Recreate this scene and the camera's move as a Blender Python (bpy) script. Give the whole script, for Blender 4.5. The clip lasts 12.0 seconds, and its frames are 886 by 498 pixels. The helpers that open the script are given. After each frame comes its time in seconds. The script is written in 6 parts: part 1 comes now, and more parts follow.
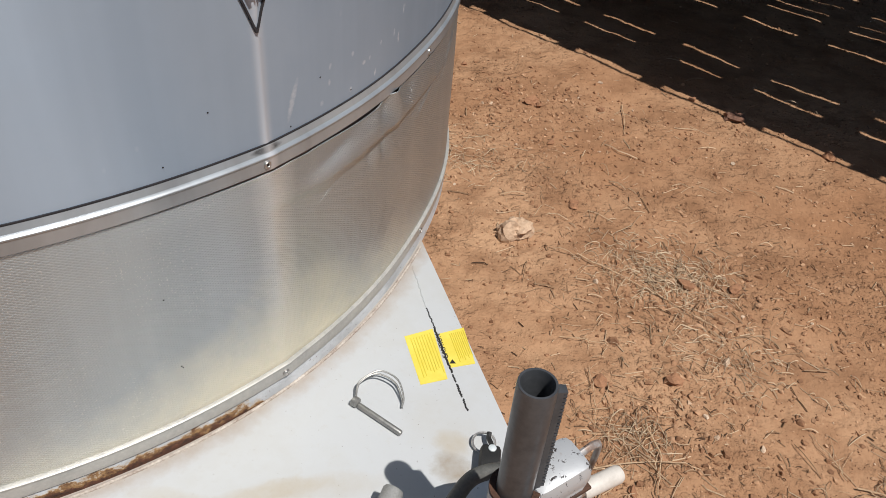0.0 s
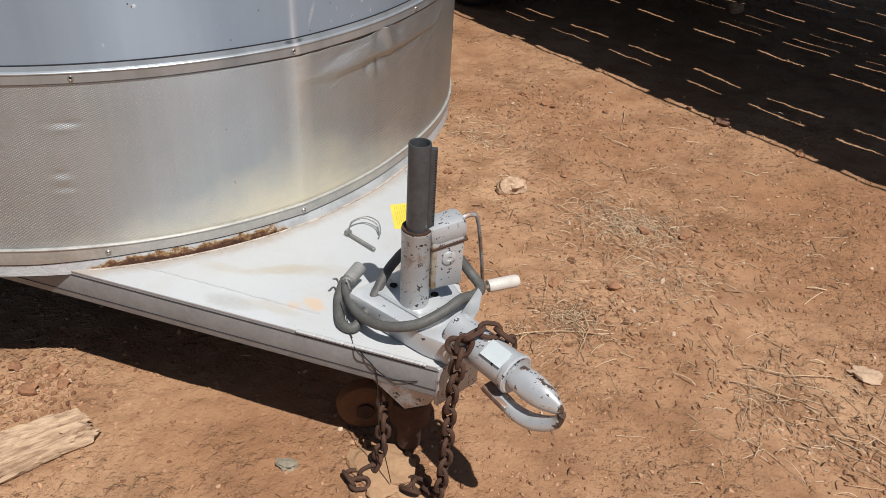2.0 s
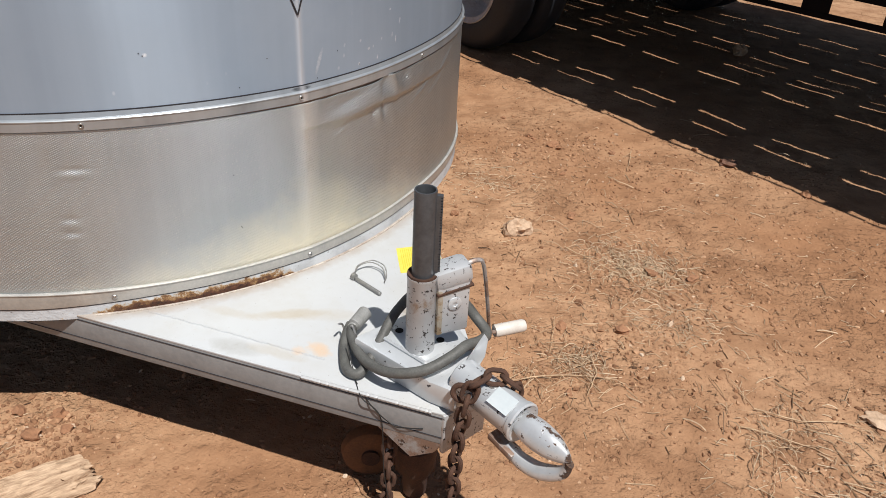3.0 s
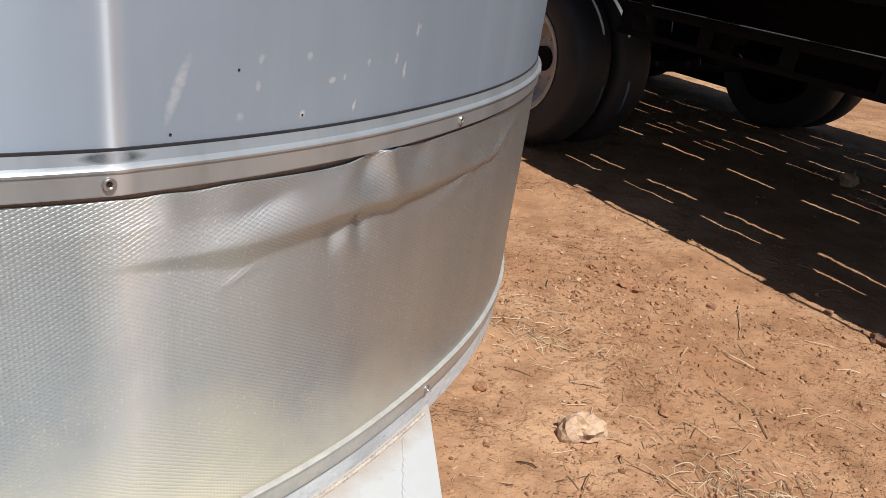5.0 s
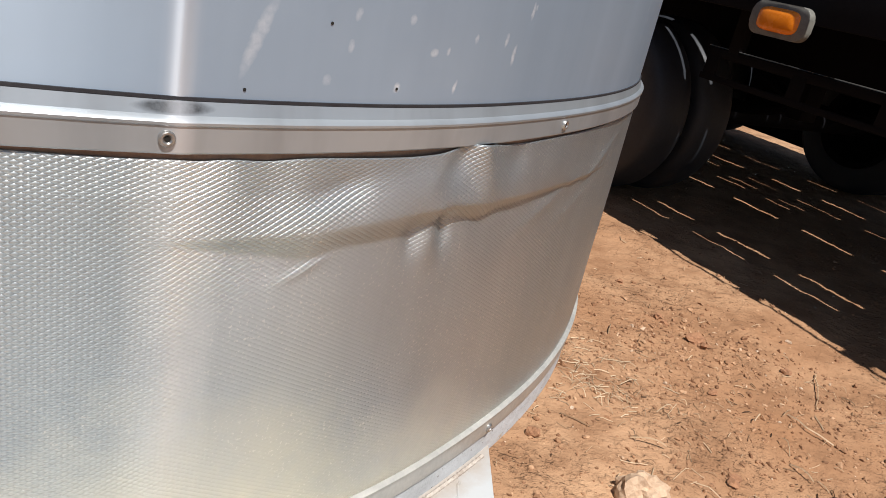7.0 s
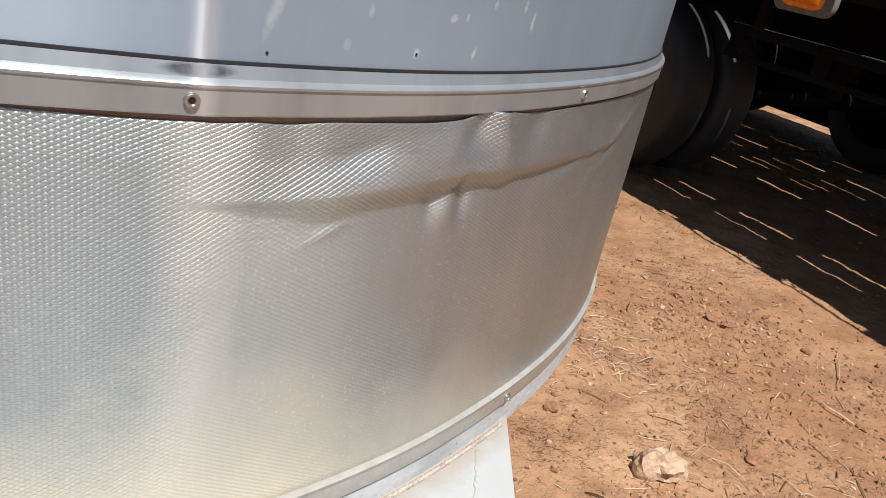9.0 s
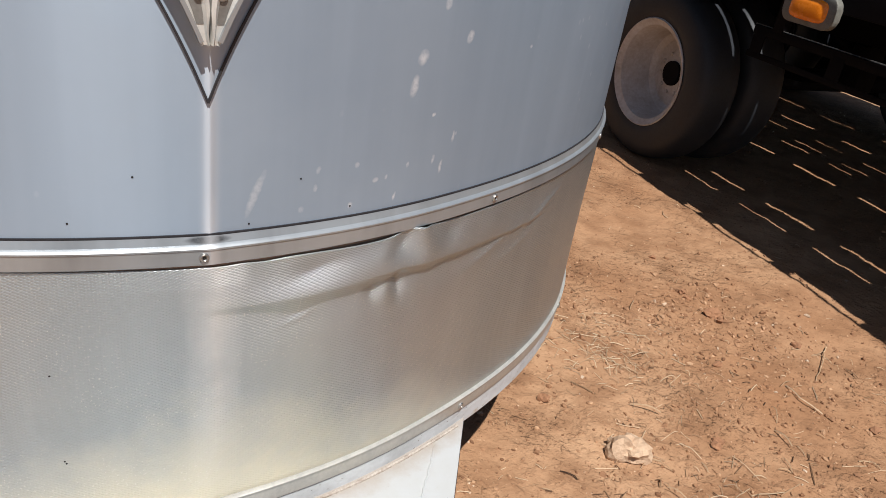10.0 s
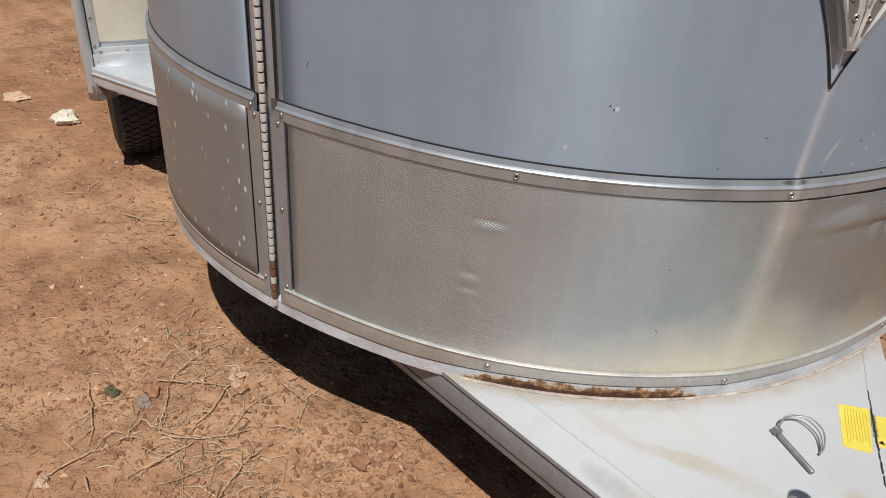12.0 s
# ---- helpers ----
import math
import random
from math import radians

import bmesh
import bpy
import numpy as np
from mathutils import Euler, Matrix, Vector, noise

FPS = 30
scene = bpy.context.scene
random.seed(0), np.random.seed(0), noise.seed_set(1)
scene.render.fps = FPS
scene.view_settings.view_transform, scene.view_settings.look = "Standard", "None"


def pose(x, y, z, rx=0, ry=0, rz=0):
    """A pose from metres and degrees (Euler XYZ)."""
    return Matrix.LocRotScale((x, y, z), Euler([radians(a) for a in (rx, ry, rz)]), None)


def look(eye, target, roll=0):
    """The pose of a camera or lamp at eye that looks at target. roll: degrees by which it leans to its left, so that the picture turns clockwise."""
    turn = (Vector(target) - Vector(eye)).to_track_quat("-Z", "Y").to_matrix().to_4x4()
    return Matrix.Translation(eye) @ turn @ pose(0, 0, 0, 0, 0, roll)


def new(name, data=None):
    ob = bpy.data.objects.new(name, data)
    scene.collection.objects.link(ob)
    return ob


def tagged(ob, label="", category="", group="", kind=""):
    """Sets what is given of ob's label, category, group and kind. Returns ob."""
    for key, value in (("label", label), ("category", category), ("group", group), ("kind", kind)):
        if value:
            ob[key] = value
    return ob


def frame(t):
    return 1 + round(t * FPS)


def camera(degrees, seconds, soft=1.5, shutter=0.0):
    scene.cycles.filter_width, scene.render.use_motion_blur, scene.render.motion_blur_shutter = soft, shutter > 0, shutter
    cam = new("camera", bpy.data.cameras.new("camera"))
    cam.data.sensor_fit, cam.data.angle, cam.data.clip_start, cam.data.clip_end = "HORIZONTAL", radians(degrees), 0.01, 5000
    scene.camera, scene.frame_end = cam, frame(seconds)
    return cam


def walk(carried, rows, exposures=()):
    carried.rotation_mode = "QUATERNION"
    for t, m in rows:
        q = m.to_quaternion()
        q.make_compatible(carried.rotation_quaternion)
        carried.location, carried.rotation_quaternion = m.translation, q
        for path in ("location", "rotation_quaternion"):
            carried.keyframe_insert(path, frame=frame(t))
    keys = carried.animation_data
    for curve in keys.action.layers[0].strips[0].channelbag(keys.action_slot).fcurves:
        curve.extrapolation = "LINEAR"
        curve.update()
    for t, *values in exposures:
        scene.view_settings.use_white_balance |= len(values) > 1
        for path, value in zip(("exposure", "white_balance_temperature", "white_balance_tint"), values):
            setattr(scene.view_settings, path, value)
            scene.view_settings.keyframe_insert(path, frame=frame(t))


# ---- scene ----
cam = camera(61.3, 12.0, 0.65)
PATH = [
    (0, (0.075, 0.073, 1.501), (0.038, 1.646, 0.265), 5.3),
    (0.5, (0.191, -0.18, 1.475), (0.15, 1.377, 0.221), 6.7),
    (1, (0.467, -0.387, 1.457), (0.378, 1.175, 0.212), 5.9),
    (1.5, (0.502, -0.529, 1.48), (0.318, 1.069, 0.291), 4.7),
    (2, (0.461, -0.669, 1.526), (0.182, 0.972, 0.417), 3.6),
    (2.5, (0.459, -0.698, 1.548), (0.147, 0.972, 0.491), 3.1),
    (2.7, (0.462, -0.696, 1.544), (0.148, 0.982, 0.502), 3.0),
    (4.3, (0.325, 0.022, 1.493), (0.015, 1.782, 0.597), 4.6),
    (4.5, (0.267, 0.169, 1.432), (-0.068, 1.944, 0.573), 5.4),
    (5, (0.196, 0.471, 1.153), (-0.199, 2.258, 0.346), 8.5),
    (5.5, (0.159, 0.583, 1.073), (-0.289, 2.373, 0.299), 10.4),
    (6, (0.149, 0.586, 1.066), (-0.339, 2.373, 0.311), 11.5),
    (6.5, (0.145, 0.569, 1.068), (-0.373, 2.353, 0.327), 12.0),
    (7, (0.132, 0.558, 1.072), (-0.404, 2.338, 0.334), 12.5),
    (8.8, (0.135, 0.548, 1.071), (-0.416, 2.305, 0.29), 13.0),
    (9, (0.14, 0.546, 1.061), (-0.429, 2.293, 0.27), 12.2),
    (9.5, (0.184, 0.523, 1.123), (-0.436, 2.228, 0.28), 11.2),
    (10, (0.374, 0.369, 1.381), (-0.344, 1.997, 0.469), 9.2),
    (10.5, (0.476, 0.302, 1.486), (-0.396, 1.812, 0.507), 6.3),
    (10.9, (0.444, 0.121, 1.546), (-0.53, 1.548, 0.539), 4.9),
    (11, (0.423, 0.046, 1.56), (-0.571, 1.457, 0.549), 4.6),
    (11.1, (0.406, -0.038, 1.573), (-0.607, 1.355, 0.556), 4.4),
    (11.2, (0.389, -0.111, 1.575), (-0.646, 1.264, 0.556), 4.3),
    (11.3, (0.359, -0.17, 1.587), (-0.686, 1.189, 0.557), 4.6),
    (11.4, (0.35, -0.215, 1.582), (-0.721, 1.124, 0.553), 4.5),
    (11.5, (0.311, -0.251, 1.581), (-0.772, 1.076, 0.548), 4.8),
    (12, (0.056, -0.338, 1.5), (-0.99, 0.983, 0.423), 4.8),
]
walk(cam, [(t, look(eye, target, roll)) for t, eye, target, roll in PATH],
     [(0, -0.02), (0.5, -0.12), (1.0, -0.06), (1.5, -0.02), (2.0, 0.02), (2.5, 0.13), (4.5, 0.22), (5.5, 0.33), (7.0, 0.37), (9.5, 0.29), (10.5, 0.10), (11.0, -0.06), (11.5, -0.06), (12.0, -0.12)])

# ---- light ----
SUN = Vector((0.355, -0.41, 1.0)).normalized()
world = bpy.data.worlds.new("sky")
scene.world = world
world.use_nodes = True
wn = world.node_tree.nodes
sky = wn.new("ShaderNodeTexSky")
sky.sky_type, sky.sun_disc = "NISHITA", False
sky.sun_elevation, sky.sun_rotation = math.asin(SUN.z), math.atan2(SUN.x, SUN.y)
sky.dust_density, sky.altitude = 1.5, 900
world.node_tree.links.new(sky.outputs[0], wn["Background"].inputs[0])
wn["Background"].inputs[1].default_value = 0.045
sun_data = bpy.data.lights.new("sun", "SUN")
sun_data.energy, sun_data.angle, sun_data.color = 4.8, radians(0.55), (1.0, 0.965, 0.92)
sun = new("sun", sun_data)
sun.matrix_world = look((SUN * 30)[:], (0, 0, 0))


# ---- materials ----
class Nodes:
    """A small builder for node materials."""

    def __init__(self, name, rough=0.6, metal=0.0, spec=0.5):
        self.m = bpy.data.materials.new(name)
        self.m.use_nodes = True
        self.t = self.m.node_tree
        self.b = self.t.nodes["Principled BSDF"]
        self.b.inputs["Roughness"].default_value = rough
        self.b.inputs["Metallic"].default_value = metal
        self.b.inputs["Specular IOR Level"].default_value = spec

    def node(self, kind, **kw):
        n = self.t.nodes.new(kind)
        for k, v in kw.items():
            n.inputs[k.replace("_", " ")].default_value = v
        return n

    def put(self, a, b):
        self.t.links.new(a, b)

    def coords(self, uv=False):
        return self.node("ShaderNodeTexCoord").outputs["UV" if uv else "Object"]

    def noise(self, scale, detail=4, rough=0.6, vec=None, uv=False, stretch=None):
        n = self.node("ShaderNodeTexNoise", Scale=scale, Detail=detail, Roughness=rough)
        v = vec or self.coords(uv)
        if stretch:
            mp = self.node("ShaderNodeMapping")
            mp.inputs["Scale"].default_value = stretch
            self.put(v, mp.inputs[0])
            v = mp.outputs[0]
        self.put(v, n.inputs["Vector"])
        return n.outputs["Fac"]

    def ramp(self, fac, *stops):
        r = self.node("ShaderNodeValToRGB")
        e = r.color_ramp.elements
        while len(e) < len(stops):
            e.new(0.5)
        for el, (p, c) in zip(e, stops):
            el.position = p
            el.color = (*c, 1) if not isinstance(c, (int, float)) else (c, c, c, 1)
        self.put(fac, r.inputs[0])
        return r.outputs[0]

    def mix(self, fac, a, b, mode="MIX"):
        n = self.node("ShaderNodeMix")
        n.data_type, n.blend_type = "RGBA", mode
        for k, v in ((0, fac), (6, a), (7, b)):
            if isinstance(v, (int, float)):
                n.inputs[k].default_value = v
            elif isinstance(v, tuple):
                n.inputs[k].default_value = (*v, 1)
            else:
                self.put(v, n.inputs[k])
        return n.outputs[2]

    def math(self, op, a, b=0.0, c=None):
        n = self.node("ShaderNodeMath")
        n.operation = op
        for k, v in enumerate((a, b) if c is None else (a, b, c)):
            if isinstance(v, (int, float)):
                n.inputs[k].default_value = v
            else:
                self.put(v, n.inputs[k])
        return n.outputs[0]

    def bump(self, height, strength=0.3, dist=0.01, normal=None):
        n = self.node("ShaderNodeBump", Strength=strength, Distance=dist)
        self.put(height, n.inputs["Height"])
        if normal:
            self.put(normal, n.inputs["Normal"])
        self.put(n.outputs[0], self.b.inputs["Normal"])
        return n.outputs[0]

    def color(self, c):
        self.put(c, self.b.inputs["Base Color"])

    def rough(self, c):
        self.put(c, self.b.inputs["Roughness"])

    def metal(self, c):
        self.put(c, self.b.inputs["Metallic"])


def plain(name, dark, light, scale=20, rough=0.6, metal=0.0, bump=0.15, dist=0.003, vary=0.1):
    m = Nodes(name, rough, metal)
    n1, n2 = m.noise(scale), m.noise(scale * 7, 3)
    both = m.math("MULTIPLY_ADD", n2, 0.4, m.math("MULTIPLY", n1, 0.6))
    m.color(m.ramp(both, (0.3, dark), (0.7, light)))
    m.rough(m.ramp(n1, (0.3, rough - vary), (0.7, rough + vary)))
    m.bump(both, bump, dist)
    return m.m


def chipped(name, paint, under, rust, scale=60, edge=0.62, rough=0.38, stain=0.66, metal=0.35):
    """Silver or white paint with chips to dark metal and rust stains."""
    m = Nodes(name, rough)
    big, chips, fine = m.noise(7, 5), m.noise(scale, 5, 0.65), m.noise(300, 2)
    tone = m.mix(m.ramp(big, (0.35, 0), (0.7, 1)), paint, tuple(c * 0.82 for c in paint))
    stains = m.ramp(m.noise(11, 6, 0.7), (stain, 0), (stain + 0.1, 1))
    tone = m.mix(m.math("MULTIPLY", stains, 0.75), tone, rust)
    mask = m.ramp(chips, (edge, 0), (edge + 0.03, 1))
    m.color(m.mix(mask, tone, under))
    m.rough(m.ramp(chips, (edge, rough), (edge + 0.05, 0.8)))
    m.metal(m.ramp(chips, (edge, metal), (edge + 0.03, 0.0)))
    m.bump(m.math("MULTIPLY_ADD", mask, -0.6, m.math("MULTIPLY", fine, 0.3)), 0.35, 0.0015)
    return m.m


def make_worn_end(name, x0, x1):
    """Silver paint that gives way to rust towards an end along x, with chips along the ridge."""
    m = Nodes(name, 0.35)
    sep = m.node("ShaderNodeSeparateXYZ")
    m.put(m.coords(), sep.inputs[0])
    n, fine = m.noise(70, 5, 0.65), m.noise(260, 3)
    c = m.mix(m.ramp(m.noise(14, 5), (0.35, 0), (0.7, 1)), (0.62, 0.64, 0.66), (0.47, 0.48, 0.48))
    end = m.math("MULTIPLY_ADD", n, (x1 - x0) * 2.2, m.math("SUBTRACT", sep.outputs[0], (x1 - x0) * 1.1))
    worn = m.ramp(m.math("DIVIDE", m.math("SUBTRACT", end, x0), x1 - x0), (0.45, 0), (0.6, 1))
    ridge = m.ramp(m.math("ABSOLUTE", m.math("SUBTRACT", sep.outputs[1], 0.004)), (0.003, 0.13), (0.010, 0))
    chips = m.ramp(m.math("ADD", n, m.math("MULTIPLY", ridge, m.ramp(sep.outputs[2], (0.49, 0), (0.51, 1)))), (0.62, 0), (0.65, 1))
    mask = m.math("MAXIMUM", worn, chips)
    c = m.mix(mask, c, m.ramp(fine, (0.35, (0.028, 0.018, 0.016)), (0.65, (0.12, 0.07, 0.045))))
    m.color(c)
    m.rough(m.ramp(mask, (0, 0.34), (1, 0.85)))
    m.metal(m.ramp(mask, (0, 0.4), (1, 0.0)))
    m.bump(m.math("MULTIPLY_ADD", mask, -0.6, m.math("MULTIPLY", fine, 0.3)), 0.35, 0.0015)
    return m.m


def make_dirt():
    m = Nodes("red_dirt", 0.95, 0, 0.15)
    big, mid, fine = m.noise(0.7, 5), m.noise(6, 4, 0.55), m.noise(90, 3, 0.6)
    grit = m.ramp(m.noise(240, 2, 0.5), (0.52, 0), (0.70, 1))
    lumps = m.ramp(m.noise(30, 3, 0.5), (0.50, 0), (0.74, 1))
    crumbs = m.ramp(m.noise(70, 2, 0.5), (0.56, 0), (0.74, 1))
    rough_ = m.ramp(m.noise(2.3, 4, 0.6), (0.40, 0.25), (0.62, 1))
    c = m.mix(m.ramp(big, (0.38, 0), (0.62, 1)), (0.318, 0.167, 0.088), (0.470, 0.287, 0.169))
    c = m.mix(m.ramp(mid, (0.44, 0), (0.66, 0.75)), c, (0.238, 0.123, 0.065))
    c = m.mix(m.ramp(fine, (0.3, 0.30), (0.46, 0)), c, (0.22, 0.11, 0.06))
    c = m.mix(m.math("MULTIPLY", lumps, 0.28), c, (0.28, 0.143, 0.077))
    c = m.mix(m.ramp(m.noise(45, 4, 0.7), (0.64, 0), (0.72, 0.5)), c, (0.62, 0.42, 0.26))
    m.color(c)
    h = m.math("MULTIPLY_ADD", fine, 0.30, m.math("MULTIPLY_ADD", mid, 1.1, m.math("MULTIPLY", rough_, m.math("MULTIPLY_ADD", grit, 0.09, m.math("MULTIPLY_ADD", crumbs, 0.36, m.math("MULTIPLY", lumps, 0.80))))))
    m.bump(h, 1.0, 0.0135)
    return m.m


def make_island(name, stops, rough=0.9, grime=0.5):
    """A colour for each loose piece of a joined mesh."""
    m = Nodes(name, rough, 0, 0.2)
    g = m.node("ShaderNodeNewGeometry")
    c = m.ramp(g.outputs["Random Per Island"], *stops)
    c = m.mix(m.ramp(m.noise(60, 4), (0.35, grime), (0.65, 0)), c, (0.1, 0.05, 0.03))
    m.color(c)
    m.bump(m.noise(150, 3), 0.4, 0.004)
    return m.m


def make_aluminium(name, emboss=0.0, rough=0.36, tone=0.62, spots=0.0, dirt=0.0, metal=1.0, marks=False, tint=(0.97, 1.0, 1.04), painted_shine=False, aniso=0.0):
    """Weathered sheet aluminium. The UV map is in metres round and up the wall."""
    m = Nodes(name, rough, metal)
    uv = m.coords(True)
    soft, smear = m.noise(5, 4, 0.6, uv), m.noise(4.5, 3, 0.55, uv, stretch=(4, 0.22, 1))
    fine = m.noise(220, 3, 0.6, uv)
    c = m.mix(m.ramp(soft, (0.3, 0), (0.7, 1)), (tone * tint[0], tone * tint[1], tone * tint[2]), (tone * tint[0] * 0.88, tone * tint[1] * 0.89, tone * tint[2] * 0.91))
    c = m.mix(m.ramp(m.noise(1.6, 2, 0.5, uv, stretch=(1.5, 0.8, 1)), (0.38, 0.55), (0.62, 0)), c, (tone * tint[0] * 0.76, tone * tint[1] * 0.78, tone * tint[2] * 0.80))
    c = m.mix(m.ramp(smear, (0.42, 0), (0.74, 0.22)), c, (tone * tint[0] * 1.2, tone * tint[1] * 1.2, tone * tint[2] * 1.2))
    r = m.math("MULTIPLY_ADD", soft, 0.14, m.math("MULTIPLY_ADD", fine, 0.08 if emboss else 0.015, rough - 0.09))
    met = None
    if marks and dirt:
        # dull handled patches along a moulding
        c = m.mix(m.ramp(m.noise(13, 4, 0.6, uv, stretch=(1, 0.3, 1)), (0.45, 0), (0.68, 0.5)), c, (tone * 0.50, tone * 0.53, tone * 0.56))
    if spots:
        v = m.node("ShaderNodeTexVoronoi", Scale=34.0, Randomness=1.0)
        v.inputs["Scale"].default_value = 34.0
        mp = m.node("ShaderNodeMapping")
        mp.inputs["Scale"].default_value = (1.1, 0.75, 1) if marks else (1, 0.5, 1)
        m.put(uv, mp.inputs[0])
        m.put(mp.outputs[0], v.inputs["Vector"])
        few = m.ramp(m.noise(4, 2, 0.5, uv), (0.56, 0), (0.66, 1)) if marks else m.ramp(m.noise(4, 2, 0.5, uv), (0.28, 0), (0.42, 1))
        dot = m.math("MULTIPLY", m.ramp(v.outputs["Distance"], (0.05, 1) if marks else (0.06, 1), (0.15, 0) if marks else (0.17, 0)), few)
        dot = m.math("MULTIPLY", dot, spots)
        c = m.mix(dot, c, (0.8, 0.8, 0.8))
        r = m.math("MULTIPLY_ADD", dot, 0.3, r)
    if dirt:
        film = m.math("MULTIPLY", m.ramp(m.noise(14, 6, 0.7, uv), (0.4, 0), (0.75, 1)), dirt)
        c = m.mix(film, c, (0.36, 0.27, 0.19))
        r = m.math("MULTIPLY_ADD", film, 0.2, r)
        met = m.math("MULTIPLY_ADD", film, -0.6 * metal, metal)
    if marks:
        sep = m.node("ShaderNodeSeparateXYZ")
        m.put(uv, sep.inputs[0])
        wob = m.math("MULTIPLY_ADD", m.noise(40, 4, 0.7, uv), 0.02, -0.01)

        def blob(s, z, ds, dz, hard=0.35):
            lean = m.math("MULTIPLY_ADD", m.math("SUBTRACT", sep.outputs[1], z), -0.35 if dz > 0.02 else -0.1, m.math("SUBTRACT", sep.outputs[0], s))
            a = m.math("DIVIDE", m.math("MULTIPLY_ADD", wob, 0.5, lean), ds)
            b = m.math("DIVIDE", m.math("SUBTRACT", sep.outputs[1], z), dz)
            d = m.math("ADD", m.math("MULTIPLY", a, a), m.math("MULTIPLY", b, b))
            return m.ramp(d, (hard, 1), (1.0, 0))

        smudge = m.math("MULTIPLY", blob(0.028, 0.9300, 0.030, 0.0055), m.ramp(m.noise(60, 4, 0.7, uv), (0.3, 1), (0.7, 0.4)))
        c = m.mix(smudge, c, (0.03, 0.03, 0.03))
        for s, z, ds, dz, f in ((0.086, 0.985, 0.0065, 0.040, 0.36), (0.296, 0.954, 0.004, 0.009, 0.6), (0.168, 0.984, 0.006, 0.007, 0.4), (0.170, 1.009, 0.006, 0.007, 0.35), (0.362, 1.000, 0.005, 0.009, 0.5), (0.380, 0.986, 0.005, 0.014, 0.55),
                                (0.399, 1.030, 0.004, 0.012, 0.5), (0.314, 0.999, 0.005, 0.006, 0.4), (0.259, 0.984, 0.008, 0.005, 0.5), (0.149, 0.956, 0.006, 0.006, 0.35), (0.227, 1.010, 0.006, 0.006, 0.4), (0.222, 0.952, 0.006, 0.006, 0.7),
                                (0.277, 0.986, 0.004, 0.005, 0.45), (0.363, 1.284, 0.010, 0.012, 0.5), (0.437, 1.288, 0.008, 0.016, 0.45), (0.352, 1.220, 0.007, 0.012, 0.6), (0.403, 1.174, 0.008, 0.012, 0.6), (0.318, 1.150, 0.010, 0.014, 0.6), (0.309, 1.112, 0.008, 0.020, 0.6), (0.553, 1.151, 0.004, 0.004, 0.5), (0.351, 1.068, 0.004, 0.004, 0.6), (0.404, 1.034, 0.003, 0.004, 0.5),
                                (-0.322, 1.050, 0.010, 0.006, 0.6)):
            k = m.math("MULTIPLY", m.math("MULTIPLY", blob(s, z, ds * (1 if dz > 0.03 or z > 1.05 else 0.7), dz * 0.85, 0.05), f), m.ramp(m.noise(130, 3, 0.6, uv), (0.35, 0.45), (0.6, 1)))
            c = m.mix(k, c, (0.85, 0.86, 0.88))
        # pale drip line down from the point of the trims, its highlight painted in
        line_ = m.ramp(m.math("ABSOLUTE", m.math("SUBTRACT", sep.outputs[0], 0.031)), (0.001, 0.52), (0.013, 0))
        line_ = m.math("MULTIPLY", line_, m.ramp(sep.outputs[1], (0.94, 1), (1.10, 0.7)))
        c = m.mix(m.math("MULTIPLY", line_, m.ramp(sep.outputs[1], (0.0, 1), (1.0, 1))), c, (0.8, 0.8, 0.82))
    if painted_shine:
        # pale water streak down the middle, with the sun's highlight painted into it
        sep = m.node("ShaderNodeSeparateXYZ")
        m.put(uv, sep.inputs[0])
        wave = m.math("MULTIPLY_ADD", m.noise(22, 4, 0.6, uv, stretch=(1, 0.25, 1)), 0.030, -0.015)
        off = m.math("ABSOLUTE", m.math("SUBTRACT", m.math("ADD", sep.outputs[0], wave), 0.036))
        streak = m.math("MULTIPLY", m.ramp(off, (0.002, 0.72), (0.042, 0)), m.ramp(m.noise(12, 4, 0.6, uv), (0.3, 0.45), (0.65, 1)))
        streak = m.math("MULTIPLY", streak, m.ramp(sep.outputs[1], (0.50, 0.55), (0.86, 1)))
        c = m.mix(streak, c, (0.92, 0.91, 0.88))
        # dust at the foot, with the plate's pale reflection painted into the colour
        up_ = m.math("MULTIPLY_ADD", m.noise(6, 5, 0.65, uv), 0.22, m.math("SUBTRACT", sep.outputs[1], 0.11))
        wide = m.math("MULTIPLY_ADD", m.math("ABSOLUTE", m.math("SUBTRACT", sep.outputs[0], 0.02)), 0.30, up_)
        dust_and_sheen = m.ramp(wide, (0.51, 0.88), (0.70, 0))
        c = m.mix(dust_and_sheen, c, (0.80, 0.74, 0.57))
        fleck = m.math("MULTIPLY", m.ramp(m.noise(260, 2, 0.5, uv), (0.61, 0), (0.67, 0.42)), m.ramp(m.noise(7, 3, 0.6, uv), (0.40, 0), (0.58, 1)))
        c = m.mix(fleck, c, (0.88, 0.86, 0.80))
        r = m.math("MULTIPLY_ADD", dust_and_sheen, 0.12, r)
        met = m.math("MULTIPLY_ADD", dust_and_sheen, -0.45, met or metal)
    m.color(c)
    m.rough(r)
    if met:
        m.metal(met)
    height = m.math("MULTIPLY_ADD", soft, 0.6, m.math("MULTIPLY", fine, 0.04 if emboss else 0.012))
    n = m.bump(height, 0.25, 0.004)
    if aniso:
        tan = m.node("ShaderNodeTangent")
        tan.direction_type, tan.axis = "RADIAL", "Z"
        m.put(tan.outputs[0], m.b.inputs["Tangent"])
        m.b.inputs["Anisotropic"].default_value = aniso
        m.b.inputs["Anisotropic Rotation"].default_value = 0.25
